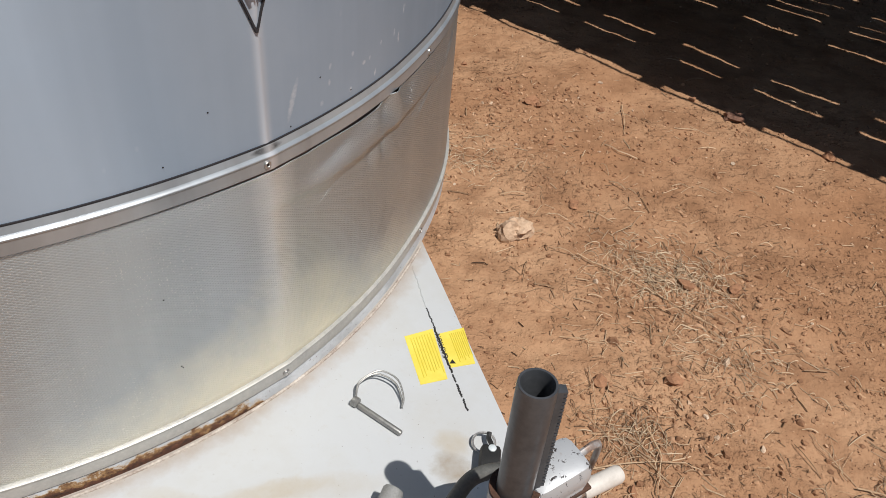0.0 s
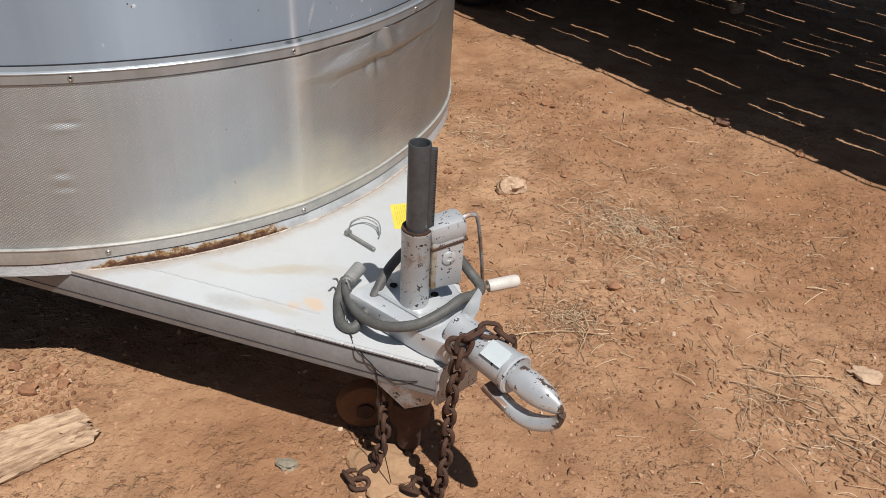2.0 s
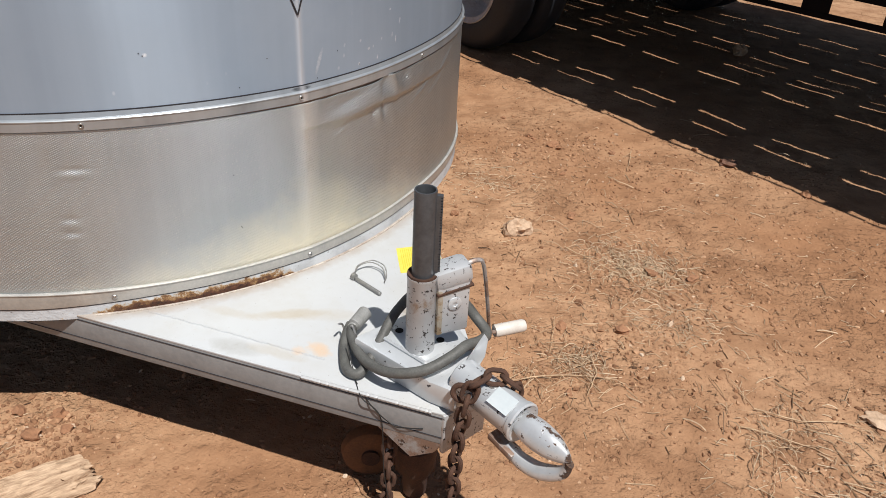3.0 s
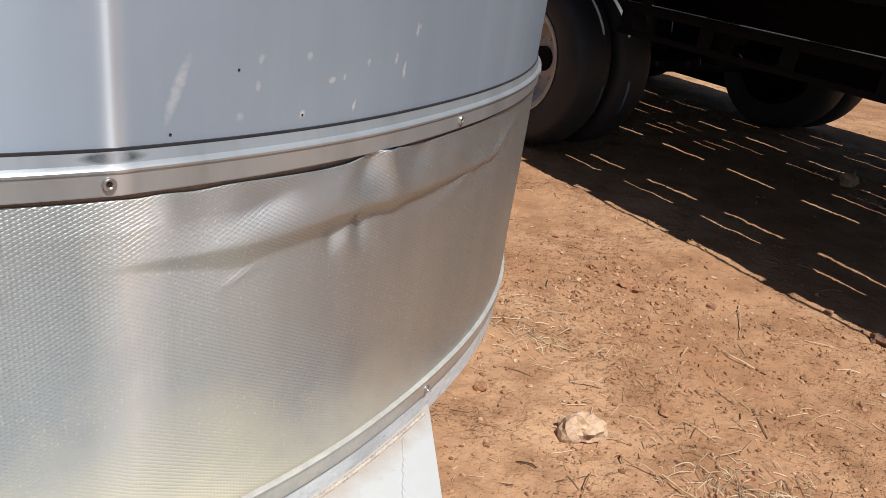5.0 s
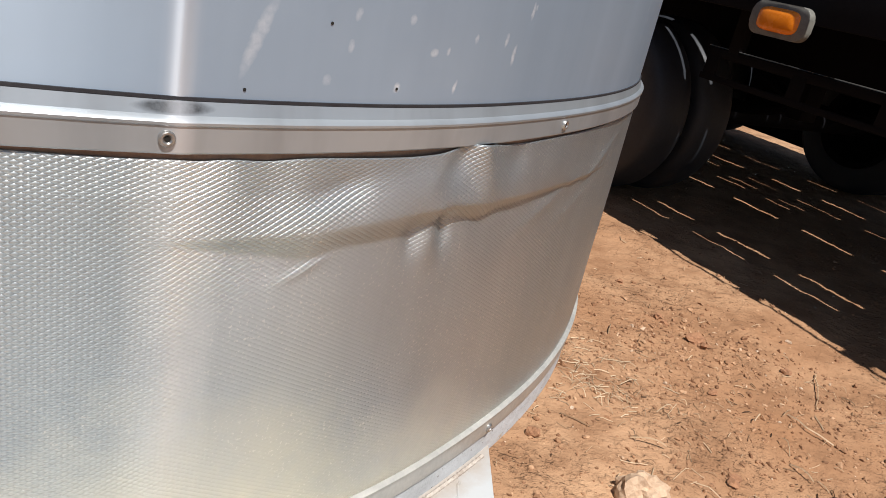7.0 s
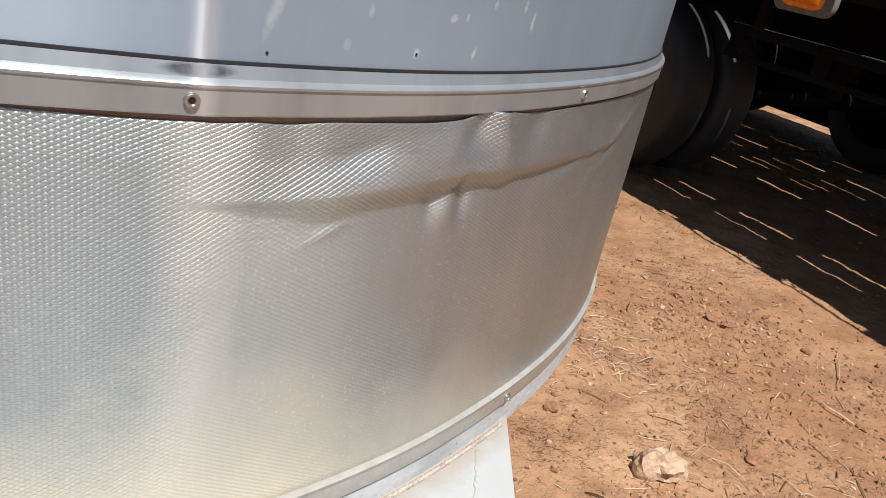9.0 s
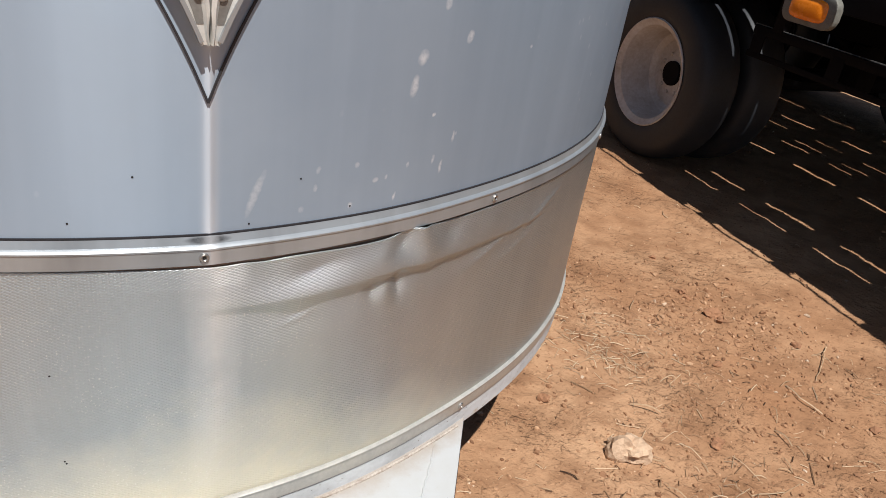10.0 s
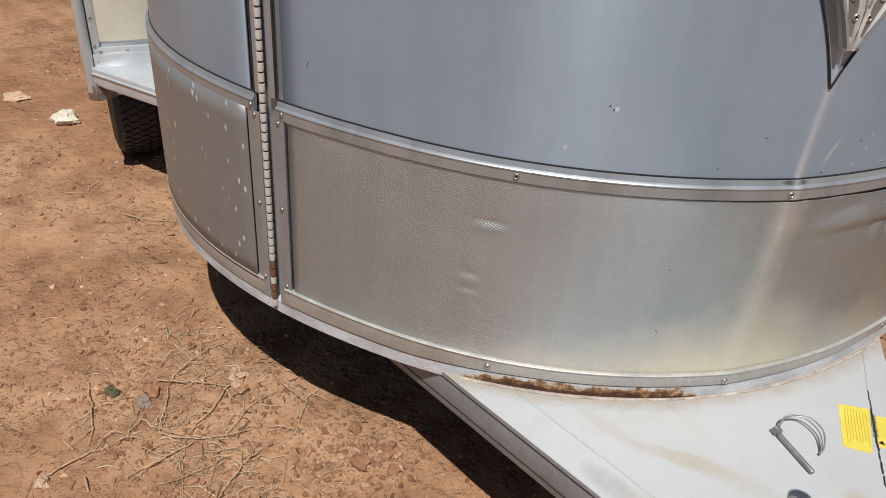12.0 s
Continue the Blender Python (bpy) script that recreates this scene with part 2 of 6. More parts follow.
    if emboss:
        sep = m.node("ShaderNodeSeparateXYZ")
        m.put(uv, sep.inputs[0])
        # lozenge pads 8.4 mm wide and 4.7 mm high between narrow grooves
        u, v = m.math("MULTIPLY", sep.outputs[0], math.pi / 0.0084), m.math("MULTIPLY", sep.outputs[1], math.pi / 0.0047)
        a = m.math("ABSOLUTE", m.math("SINE", m.math("ADD", u, v)))
        b = m.math("ABSOLUTE", m.math("SINE", m.math("SUBTRACT", u, v)))
        pad = m.math("POWER", m.math("MULTIPLY", a, b), 0.4)
        m.bump(pad, emboss, 0.0008, n)
    return m.m


# stains on the plate: place, half sizes, turn, strength, colour
PEACH, TAN, GREY = (0.60, 0.40, 0.23), (0.40, 0.34, 0.25), (0.30, 0.29, 0.27)
STAINS = [(-0.449, -0.150, 0.034, 0.026, 0.0, 0.75, PEACH), (-0.470, -0.190, 0.020, 0.020, 0.0, 0.5, PEACH), (-0.610, -0.130, 0.110, 0.022, 1.0, 0.55, TAN), (-0.575, -0.300, 0.080, 0.030, 0.55, 0.55, GREY),
          (-0.50, -0.235, 0.09, 0.022, 0.5, 0.4, TAN), (-0.465, 0.150, 0.045, 0.030, 0.4, 0.6, TAN), (-0.430, 0.110, 0.050, 0.035, 0.2, 0.7, (0.26, 0.20, 0.13)), (-0.57, -0.08, 0.14, 0.03, 0.9, 0.35, TAN), (-0.70, -0.24, 0.10, 0.02, 0.6, 0.35, TAN)]


def make_plate_paint():
    """White paint on the drawbar plate, faintly dusty, with tan smears, scuffs and a dirty rim along the body."""
    m = Nodes("white_plate_paint", 0.45)
    dust_and_sheen, fine = m.noise(4.5, 6, 0.65), m.noise(45, 5, 0.7)
    c = m.mix(m.ramp(dust_and_sheen, (0.46, 0), (0.76, 0.5)), (0.475, 0.49, 0.50), (0.41, 0.39, 0.345))
    c = m.mix(m.ramp(fine, (0.58, 0), (0.74, 0.16)), c, (0.36, 0.30, 0.22))
    c = m.mix(m.ramp(m.noise(150, 3), (0.70, 0), (0.74, 0.7)), c, (0.12, 0.08, 0.06))
    sep = m.node("ShaderNodeSeparateXYZ")
    m.put(m.coords(), sep.inputs[0])
    wob = m.math("MULTIPLY_ADD", m.noise(22, 5, 0.7), 0.06, -0.03)
    for x, y, rx, ry, turn, f, tone in STAINS:
        u, v = m.math("SUBTRACT", sep.outputs[0], x), m.math("SUBTRACT", sep.outputs[1], y)
        cu, su = math.cos(turn), math.sin(turn)
        a = m.math("DIVIDE", m.math("ADD", m.math("ADD", m.math("MULTIPLY", u, cu), m.math("MULTIPLY", v, su)), wob), rx)
        b = m.math("DIVIDE", m.math("MULTIPLY_ADD", wob, 0.5, m.math("SUBTRACT", m.math("MULTIPLY", v, cu), m.math("MULTIPLY", u, su))), ry)
        d = m.math("ADD", m.math("MULTIPLY", a, a), m.math("MULTIPLY", b, b))
        c = m.mix(m.math("MULTIPLY", m.ramp(d, (0.2, f), (1.0, 0)), m.ramp(fine, (0.35, 0.65), (0.65, 1))), c, tone)
    # soil washed off the body on to the plate
    u = m.math("ADD", sep.outputs[0], 1.8785)
    rad = m.math("SQRT", m.math("ADD", m.math("MULTIPLY", u, u), m.math("MULTIPLY", sep.outputs[1], sep.outputs[1])))
    edge = m.math("MULTIPLY_ADD", m.noise(30, 5, 0.7), -0.055, m.math("SUBTRACT", rad, 1.112))
    c = m.mix(m.ramp(m.math("MULTIPLY_ADD", edge, 10.0, 0.5), (0.25, 0.7), (0.62, 0.0)), c, (0.36, 0.29, 0.23))
    m.color(c)
    m.rough(m.ramp(dust_and_sheen, (0.35, 0.30), (0.7, 0.55)))
    m.bump(m.noise(40, 4), 0.12, 0.003)
    return m.m


def make_rust_strip():
    """Thin painted strip, eaten by rust in the middle of the front."""
    m = Nodes("rusting_strip", 0.6)
    uv = m.coords(True)
    sep = m.node("ShaderNodeSeparateXYZ")
    m.put(uv, sep.inputs[0])
    # heavy between the plate's corner and the middle of the front, creeping up from the lower edge
    near = m.ramp(m.math("ABSOLUTE", m.math("SUBTRACT", sep.outputs[0], -0.27)), (0.20, 0.71), (0.29, 0.0))
    low_down = m.math("MULTIPLY", m.math("SUBTRACT", 0.4400, sep.outputs[1]), 17.0)
    n = m.math("ADD", m.math("ADD", m.math("MULTIPLY_ADD", m.noise(34, 6, 0.70, uv), 1.5, -0.77), near), low_down)
    stain = m.ramp(n, (0.50, 0), (0.64, 0.75))
    flake = m.ramp(n, (0.62, 0), (0.68, 1))
    deep = m.ramp(n, (0.72, 0), (0.88, 1))
    c = m.mix(m.ramp(m.noise(9, 4, 0.6, uv), (0.4, 0), (0.7, 1)), (0.56, 0.58, 0.60), (0.36, 0.37, 0.38))
    c = m.mix(m.ramp(m.noise(120, 3, 0.6, uv), (0.66, 0), (0.70, 0.8)), c, (0.10, 0.07, 0.05))
    c = m.mix(stain, c, (0.44, 0.30, 0.16))
    c = m.mix(flake, c, m.ramp(m.noise(70, 4, 0.7, uv), (0.40, (0.16, 0.075, 0.03)), (0.62, (0.36, 0.21, 0.09))))
    c = m.mix(deep, c, m.ramp(m.noise(90, 4, 0.7, uv), (0.35, (0.030, 0.014, 0.010)), (0.65, (0.13, 0.05, 0.026))))
    m.color(c)
    m.bump(n, 0.6, 0.004)
    return m.m


def make_wood(name, dark, light, axis=(2, 30, 30)):
    m = Nodes(name, 0.85, 0, 0.2)
    grain = m.noise(3, 6, 0.7, stretch=axis)
    m.color(m.ramp(grain, (0.3, dark), (0.6, light)))
    m.bump(grain, 0.6, 0.006)
    return m.m


DIRT = make_dirt()
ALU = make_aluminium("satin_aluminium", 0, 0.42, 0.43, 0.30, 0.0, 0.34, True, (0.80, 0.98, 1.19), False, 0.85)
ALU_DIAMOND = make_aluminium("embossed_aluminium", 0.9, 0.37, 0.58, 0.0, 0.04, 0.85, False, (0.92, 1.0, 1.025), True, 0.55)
ALU_DOOR = make_aluminium("spotted_aluminium", 0.10, 0.45, 0.29, 0.9, 0.12, 0.4, False, (1.0, 1.0, 0.97))
ALU_TRIM = make_aluminium("bright_aluminium_trim", 0, 0.36, 0.47, 0.0, 0.03, 0.55, True, (0.93, 1.0, 1.05))
TRIM_GREY = plain("weathered_trim_grey", (0.17, 0.165, 0.155), (0.29, 0.28, 0.26), 22, 0.5, 0.4)
ALU_CREAM = plain("creamy_trim", (0.56, 0.55, 0.52), (0.74, 0.73, 0.69), 25, 0.42, 0.35)
GAP_DIRT = plain("gap_dirt", (0.20, 0.125, 0.085), (0.40, 0.28, 0.20), 30, 0.7)
ALU_DUSTY = plain("dusty_aluminium", (0.36, 0.355, 0.34), (0.54, 0.525, 0.485), 16, 0.45, 0.35)
BLACK_SEAL = plain("black_sealant", (0.012, 0.012, 0.016), (0.03, 0.03, 0.035), 60, 0.6)
STEEL = plain("screw_steel", (0.35, 0.34, 0.33), (0.55, 0.54, 0.52), 80, 0.4, 0.9)
HOLE = plain("dark_hole", (0.008, 0.007, 0.006), (0.015, 0.012, 0.01), 40, 0.9)
PLATE = make_plate_paint()
STRIP = make_rust_strip()
BEAM = plain("grey_white_beam_paint", (0.18, 0.185, 0.19), (0.29, 0.29, 0.288), 9, 0.5, 0.0, 0.12)
SILVER = chipped("silver_paint", (0.60, 0.625, 0.645), (0.03, 0.024, 0.026), (0.36, 0.27, 0.17), 55, 0.605)
SILVER_CLEAN = chipped("clean_silver_paint", (0.62, 0.645, 0.665), (0.05, 0.04, 0.04), (0.40, 0.33, 0.24), 48, 0.66, 0.36, 0.68)
SILVER_RUSTY = chipped("stained_silver_paint", (0.53, 0.545, 0.56), (0.035, 0.028, 0.028), (0.27, 0.16, 0.07), 95, 0.595, 0.45, 0.56)
OCHRE = chipped("ochre_stained_paint", (0.44, 0.40, 0.33), (0.09, 0.055, 0.03), (0.27, 0.165, 0.065), 70, 0.57, 0.55, 0.42)
RUSTY_PAINT = chipped("rust_streaked_paint", (0.36, 0.36, 0.36), (0.06, 0.035, 0.025), (0.20, 0.10, 0.05), 40, 0.60, 0.5, 0.42)
NOSE = make_worn_end("worn_silver_nose", 0.170, 0.196)
TWIG = make_wood("dry_twig", (0.26, 0.155, 0.09), (0.62, 0.45, 0.29), (4, 40, 40))
DARK_TUBE = plain("dark_steel_tube", (0.06, 0.065, 0.072), (0.12, 0.126, 0.136), 14, 0.36, 0.5)
RUST = plain("rusty_iron", (0.035, 0.019, 0.014), (0.115, 0.055, 0.033), 45, 0.85, 0.1, 0.6, 0.004, 0.05)
RUST_ORANGE = plain("orange_rust", (0.09, 0.042, 0.02), (0.24, 0.11, 0.048), 25, 0.85, 0.0, 0.4)
RUBBER = plain("grey_cable_rubber", (0.05, 0.05, 0.048), (0.13, 0.13, 0.12), 30, 0.6, 0.0, 0.2)
HANDLE = plain("white_plastic_handle", (0.52, 0.48, 0.43), (0.66, 0.62, 0.57), 30, 0.45)
YELLOW = plain("yellow_sticker", (0.62, 0.50, 0.06), (0.74, 0.62, 0.11), 12, 0.5, 0.0, 0.05)
INK = plain("black_ink", (0.01, 0.01, 0.01), (0.02, 0.02, 0.02), 50, 0.6)
INK_SOFT = plain("worn_print", (0.50, 0.40, 0.03), (0.62, 0.49, 0.03), 50, 0.6)
LABEL = plain("pale_sticker", (0.50, 0.555, 0.575), (0.60, 0.645, 0.66), 12, 0.4)
TYRE = plain("tyre_rubber", (0.013, 0.016, 0.022), (0.028, 0.033, 0.042), 12, 0.6, 0.0, 0.2)
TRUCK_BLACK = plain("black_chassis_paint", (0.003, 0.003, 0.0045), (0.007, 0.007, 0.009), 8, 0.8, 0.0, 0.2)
for dull, gloss in ((TRUCK_BLACK, 0.12), (TYRE, 0.45)):
    dull.node_tree.nodes["Principled BSDF"].inputs["Specular IOR Level"].default_value = gloss
RIM = plain("dusty_white_rim", (0.36, 0.34, 0.32), (0.64, 0.66, 0.69), 7, 0.5, 0.0, 0.15)
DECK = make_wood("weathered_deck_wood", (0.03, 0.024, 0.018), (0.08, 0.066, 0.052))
LOGWOOD = make_wood("bleached_wood", (0.20, 0.12, 0.07), (0.56, 0.40, 0.27), (4, 40, 40))
AMBER = plain("amber_lens", (0.75, 0.19, 0.01), (0.90, 0.27, 0.015), 30, 0.25)
GREY_LAMP = plain("grey_lamp_housing", (0.10, 0.10, 0.09), (0.20, 0.20, 0.18), 30, 0.6)
IVORY = plain("ivory_panel", (0.70, 0.66, 0.54), (0.78, 0.75, 0.64), 4, 0.45)
PALE_PAINT = chipped("pale_blue_white_paint", (0.62, 0.66, 0.69), (0.18, 0.15, 0.12), (0.40, 0.28, 0.16), 40, 0.67)
ROCK = plain("pinkish_rock", (0.38, 0.245, 0.155), (0.62, 0.45, 0.315), 14, 0.9, 0.0, 0.6, 0.012, 0.05)
ROCK_PALE = plain("pale_rock", (0.55, 0.48, 0.38), (0.78, 0.72, 0.60), 14, 0.9, 0.0, 0.6, 0.012, 0.05)
CLODS = make_island("dirt_clods", [(0, (0.25, 0.128, 0.070)), (0.5, (0.40, 0.22, 0.122)), (0.97, (0.57, 0.35, 0.21)), (1, (0.72, 0.57, 0.43))])
STRAW = make_island("dry_stalks", [(0, (0.22, 0.13, 0.075)), (0.3, (0.40, 0.27, 0.165)), (1, (0.66, 0.50, 0.34))], 0.9, 0.2)
DARK_STRAW = make_island("dark_stems", [(0, (0.05, 0.03, 0.02)), (0.6, (0.13, 0.075, 0.045)), (1, (0.26, 0.16, 0.09))], 0.9, 0.2)
GREY_STRAW = make_island("grey_dry_grass", [(0, (0.26, 0.18, 0.12)), (0.3, (0.44, 0.33, 0.22)), (1, (0.68, 0.54, 0.38))], 0.9, 0.1)


# ---- mesh helpers ----
def mesh_of(bm, name, material, smooth=True):
    me = bpy.data.meshes.new(name)
    bmesh.ops.recalc_face_normals(bm, faces=bm.faces)
    bm.to_mesh(me)
    bm.free()
    me.materials.append(material)
    if smooth:
        me.polygons.foreach_set("use_smooth", [True] * len(me.polygons))
        me.set_sharp_from_angle(angle=radians(38))
    return me


def part(name, bm, material, parent=None, label="", smooth=True):
    ob = new(name, bm if isinstance(bm, bpy.types.Mesh) else mesh_of(bm, name, material, smooth))
    if parent:
        ob.parent = parent
    return tagged(ob, label)


def box(sx, sy, sz, at=(0, 0, 0), turn=None, bevel=0.0, bm=None):
    bm = bm or bmesh.new()
    m = Matrix.Translation(at) @ (turn.to_4x4() if turn else Matrix()) @ Matrix.Diagonal((sx, sy, sz, 1))
    got = bmesh.ops.create_cube(bm, size=1, matrix=m)
    if bevel:
        edges = list({e for v in got["verts"] for e in v.link_edges})
        bmesh.ops.bevel(bm, geom=edges, offset=bevel, segments=2, profile=0.5, affect="EDGES")
    return bm


def lathe(profile, n=32, at=None, closed=False, bm=None):
    """Turns (r, h) points round z."""
    bm = bm or bmesh.new()
    at = at or Matrix()
    rings = [[bm.verts.new(at @ Vector((r * math.cos(2 * math.pi * k / n), r * math.sin(2 * math.pi * k / n), h))) for k in range(n)]
             for r, h in profile]
    pairs = list(zip(rings, rings[1:])) + ([(rings[-1], rings[0])] if closed else [])
    for a, b in pairs:
        for k in range(n):
            bm.faces.new((a[k], a[(k + 1) % n], b[(k + 1) % n], b[k]))
    if not closed:
        for ring in (rings[0], rings[-1]):
            bm.faces.new(ring)
    return bm


def smooth_line(points, steps=8):
    """A rounded line through the points."""
    p = [Vector(q) for q in points]
    p = [p[0] * 2 - p[1]] + p + [p[-1] * 2 - p[-2]]
    out = []
    for a, b, c, d in zip(p, p[1:], p[2:], p[3:]):
        for k in range(steps):
            t = k / steps
            out.append(0.5 * (2 * b + (c - a) * t + (2 * a - 5 * b + 4 * c - d) * t * t + (3 * b - a - 3 * c + d) * t ** 3))
    return out + [p[-2]]


def pipe(points, radius, n=10, closed=False, bm=None, flat=1.0):
    """A round bar along a line; radius may be a list."""
    bm = bm or bmesh.new()
    p = [Vector(q) for q in points]
    count = len(p)
    radii = radius if isinstance(radius, (list, tuple)) else [radius] * count
    tang = [((p[(k + 1) % count] if closed or k + 1 < count else p[k]) - (p[k - 1] if closed or k else p[k])).normalized() for k in range(count)]
    side = tang[0].orthogonal().normalized()
    rings = []
    for k in range(count):
        side = (side - tang[k] * side.dot(tang[k])).normalized()
        up = tang[k].cross(side)
        rings.append([bm.verts.new(p[k] + (side * math.cos(2 * math.pi * j / n) + up * math.sin(2 * math.pi * j / n) * flat) * radii[k]) for j in range(n)])
    for a, b in list(zip(rings, rings[1:])) + ([(rings[-1], rings[0])] if closed else []):
        for j in range(n):
            bm.faces.new((a[j], a[(j + 1) % n], b[(j + 1) % n], b[j]))
    if not closed:
        bm.faces.new(rings[0])
        bm.faces.new(rings[-1])
    return bm


def prism(outline, z0, z1, bevel=0.0):
    """A plate with a flat outline."""
    bm = bmesh.new()
    a = [bm.verts.new((x, y, z0)) for x, y in outline]
    b = [bm.verts.new((x, y, z1)) for x, y in outline]
    bm.faces.new(a), bm.faces.new(b)
    for k in range(len(a)):
        bm.faces.new((a[k - 1], a[k], b[k], b[k - 1]))
    if bevel:
        bmesh.ops.bevel(bm, geom=list(bm.edges), offset=bevel, segments=2, profile=0.5, affect="EDGES")
    return bm


def thing(name, at, label, category, group="", kind=""):
    ob = new(name)
    ob.matrix_world = at
    return tagged(ob, label, category, group, kind)


def lump(size, seed, rough=0.25, level=2):
    """An uneven stone."""
    bm = bmesh.new()
    bmesh.ops.create_icosphere(bm, subdivisions=level, radius=1)
    off = Vector((seed * 3.1, seed * 1.7, seed * 0.9))
    for v in bm.verts:
        d = 1 + rough * 2 * noise.noise(v.co * 1.1 + off) + rough * 0.8 * noise.noise(v.co * 2.9 + off)
        v.co = Vector((v.co.x * size[0], v.co.y * size[1], v.co.z * size[2])) * d
    return bm


# ---- ground ----
def gz(x, y):
    """The height of the ground."""
    v = Vector((x, y, 0))
    near = math.exp(-((x - 0.5) ** 2 + (y - 2) ** 2) / 150)
    return near * (0.016 * noise.noise(v * 0.9) + 0.011 * noise.noise(v * 3.1 + Vector((5, 2, 0))) + 0.006 * noise.noise(v * 9)
                   + 0.0045 * noise.noise(v * 24) + 0.0022 * noise.noise(v * 52)) + 0.5 * (1 - near) * noise.noise(v * 0.02) - 0.002


def spaced(lo, hi, step, far):
    inner = list(np.arange(lo, hi + step / 2, step))
    out, s, x = [], step, hi
    while x < far:
        s *= 1.25
        x += s
        out.append(x)
    low, s, x = [], step, lo
    while x > -far:
        s *= 1.25
        x -= s
        low.append(x)
    return low[::-1] + inner + out


def build_ground():
    xs, ys = spaced(-2.6, 2.6, 0.014, 900), spaced(-0.2, 4.2, 0.014, 900)
    verts = [(x, y, gz(x, y)) for y in ys for x in xs]
    w = len(xs)
    faces = [(j * w + i, j * w + i + 1, (j + 1) * w + i + 1, (j + 1) * w + i) for j in range(len(ys) - 1) for i in range(w - 1)]
    me = bpy.data.meshes.new("ground")
    me.from_pydata(verts, [], faces)
    me.materials.append(DIRT)
    me.polygons.foreach_set("use_smooth", [True] * len(me.polygons))
    tagged(new("ground", me), "bare red-brown dirt ground with loose grit", "ground", kind="structure")


build_ground()

# ---- travel trailer: the round aluminium front ----
trailer = thing("travel_trailer", pose(0.384, 0.5, 0, 0, 0, -37.2),
                "old aluminium travel trailer with rounded front and white drawbar", "trailer")
R0, CU = 1.11, -1.8785


def plan_table():
    """The wall's line in plan: a round front that grows squarer towards the sides."""
    th = np.radians(np.arange(-120, 120.01, 0.5))
    k = np.clip((np.abs(np.degrees(th) + 8) - 28) / 47, 0, 1)
    r = 1.109 + 0.068 * k * k * (3 - 2 * k)
    x, y = r * np.cos(th), r * np.sin(th)
    na = np.degrees(np.arctan2(-np.gradient(x), np.gradient(y)))
    ok = np.abs(na) <= 90
    x, y, na, th = x[ok], y[ok], na[ok], th[ok]
    s = np.concatenate([[0], np.cumsum(np.hypot(np.diff(x), np.diff(y)))])
    return s - np.interp(0, th, s), x, y, na


WALL_S, WALL_X, WALL_Y, WALL_N = plan_table()


def facing(s):
    """The way the wall faces, in degrees."""
    return float(np.interp(s, WALL_S, WALL_N))


def plan(s, r):
    """A place on the wall's plan: s metres round it from the middle of the front, r - R0 out from it."""
    back = max(0, s - WALL_S[-1], WALL_S[0] - s)
    a = radians(facing(s))
    x, y = float(np.interp(s, WALL_S, WALL_X)), float(np.interp(s, WALL_S, WALL_Y))
    return Vector((CU + x - back + (r - R0) * math.cos(a), y + (r - R0) * math.sin(a), 0))


def fold(s):
    """The front is bent a little more sharply along its middle line."""
    x = math.sqrt((s - 0.03) ** 2 + 0.012 ** 2) - 0.012
    return -0.006 * (1 - math.exp(-x / 0.12)) + 0.0010 * math.exp(-((s - 0.031) / 0.0115) ** 2)


def grid_wall(name, ss, zs, radius, material, label="", thick=0.004, height=lambda s, z: z):
    """A sheet of the wall with a UV map in metres."""
    verts, faces, w = [], [], len(ss)
    for z in zs:
        for s in ss:
            p = plan(s, radius(s, z))
            verts.append((p.x, p.y, height(s, z)))
    for j in range(len(zs) - 1):
        for i in range(w - 1):
            faces.append((j * w + i, j * w + i + 1, (j + 1) * w + i + 1, (j + 1) * w + i))
    me = bpy.data.meshes.new(name)
    me.from_pydata(verts, [], faces)
    me.materials.append(material)
    uv = me.uv_layers.new(name="metres")
    for loop in me.loops:
        j, i = divmod(loop.vertex_index, w)
        uv.data[loop.index].uv = (ss[i], zs[j])
    me.polygons.foreach_set("use_smooth", [True] * len(me.polygons))
    ob = part(name, me, material, trailer, label)
    if thick:
        mod = ob.modifiers.new("thickness", "SOLIDIFY")
        mod.thickness, mod.offset = thick, -1
    return ob


def sweep(name, profile, ss, material, label="", parent=None, base=R0, height=lambda s, z: z):
    """A moulding round the wall: profile of (out, z) points."""
    verts, faces, n = [], [], len(profile)
    for s in ss:
        for o, z in profile:
            p = plan(s, base + fold(s) + o)
            verts.append((p.x, p.y, height(s, z)))
    for i in range(len(ss) - 1):
        for k in range(n):
            a, b = i * n + k, i * n + (k + 1) % n
            faces.append((a, a + n, b + n, b))
    faces += [tuple(range(n)), tuple(range((len(ss) - 1) * n, len(ss) * n))[::-1]]
    me = bpy.data.meshes.new(name)
    me.from_pydata(verts, [], faces)
    me.materials.append(material)
    uv = me.uv_layers.new(name="metres")
    for loop in me.loops:
        i, k = divmod(loop.vertex_index, n)
        uv.data[loop.index].uv = (ss[i], profile[k][1])
    me.polygons.foreach_set("use_smooth", [True] * len(me.polygons))
    me.set_sharp_from_angle(angle=radians(35))
    return part(name, me, material, parent or trailer, label)


def steps(a, b, d):
    return list(np.linspace(a, b, max(2, int(abs(b - a) / d) + 1)))


def inset(z):
    """How far the upper wall leans in."""
    t = max(0.0, min(0.985, (z - 1.22) / 1.15))
    return 0.85 * (1 - math.sqrt(1 - t * t))


def upper(s, z):
    """The smooth wall, with a thin ridge down its middle below the trims."""
    ridge = 0.0010 * math.exp(-((s - 0.031) / 0.0115) ** 2)
    thin = 0.0013 * math.exp(-((s - 0.031) / 0.0045) ** 2)
    return R0 - 0.004 + fold(s) - ridge * 0.75 + thin - inset(z)


HINGE = -1.008
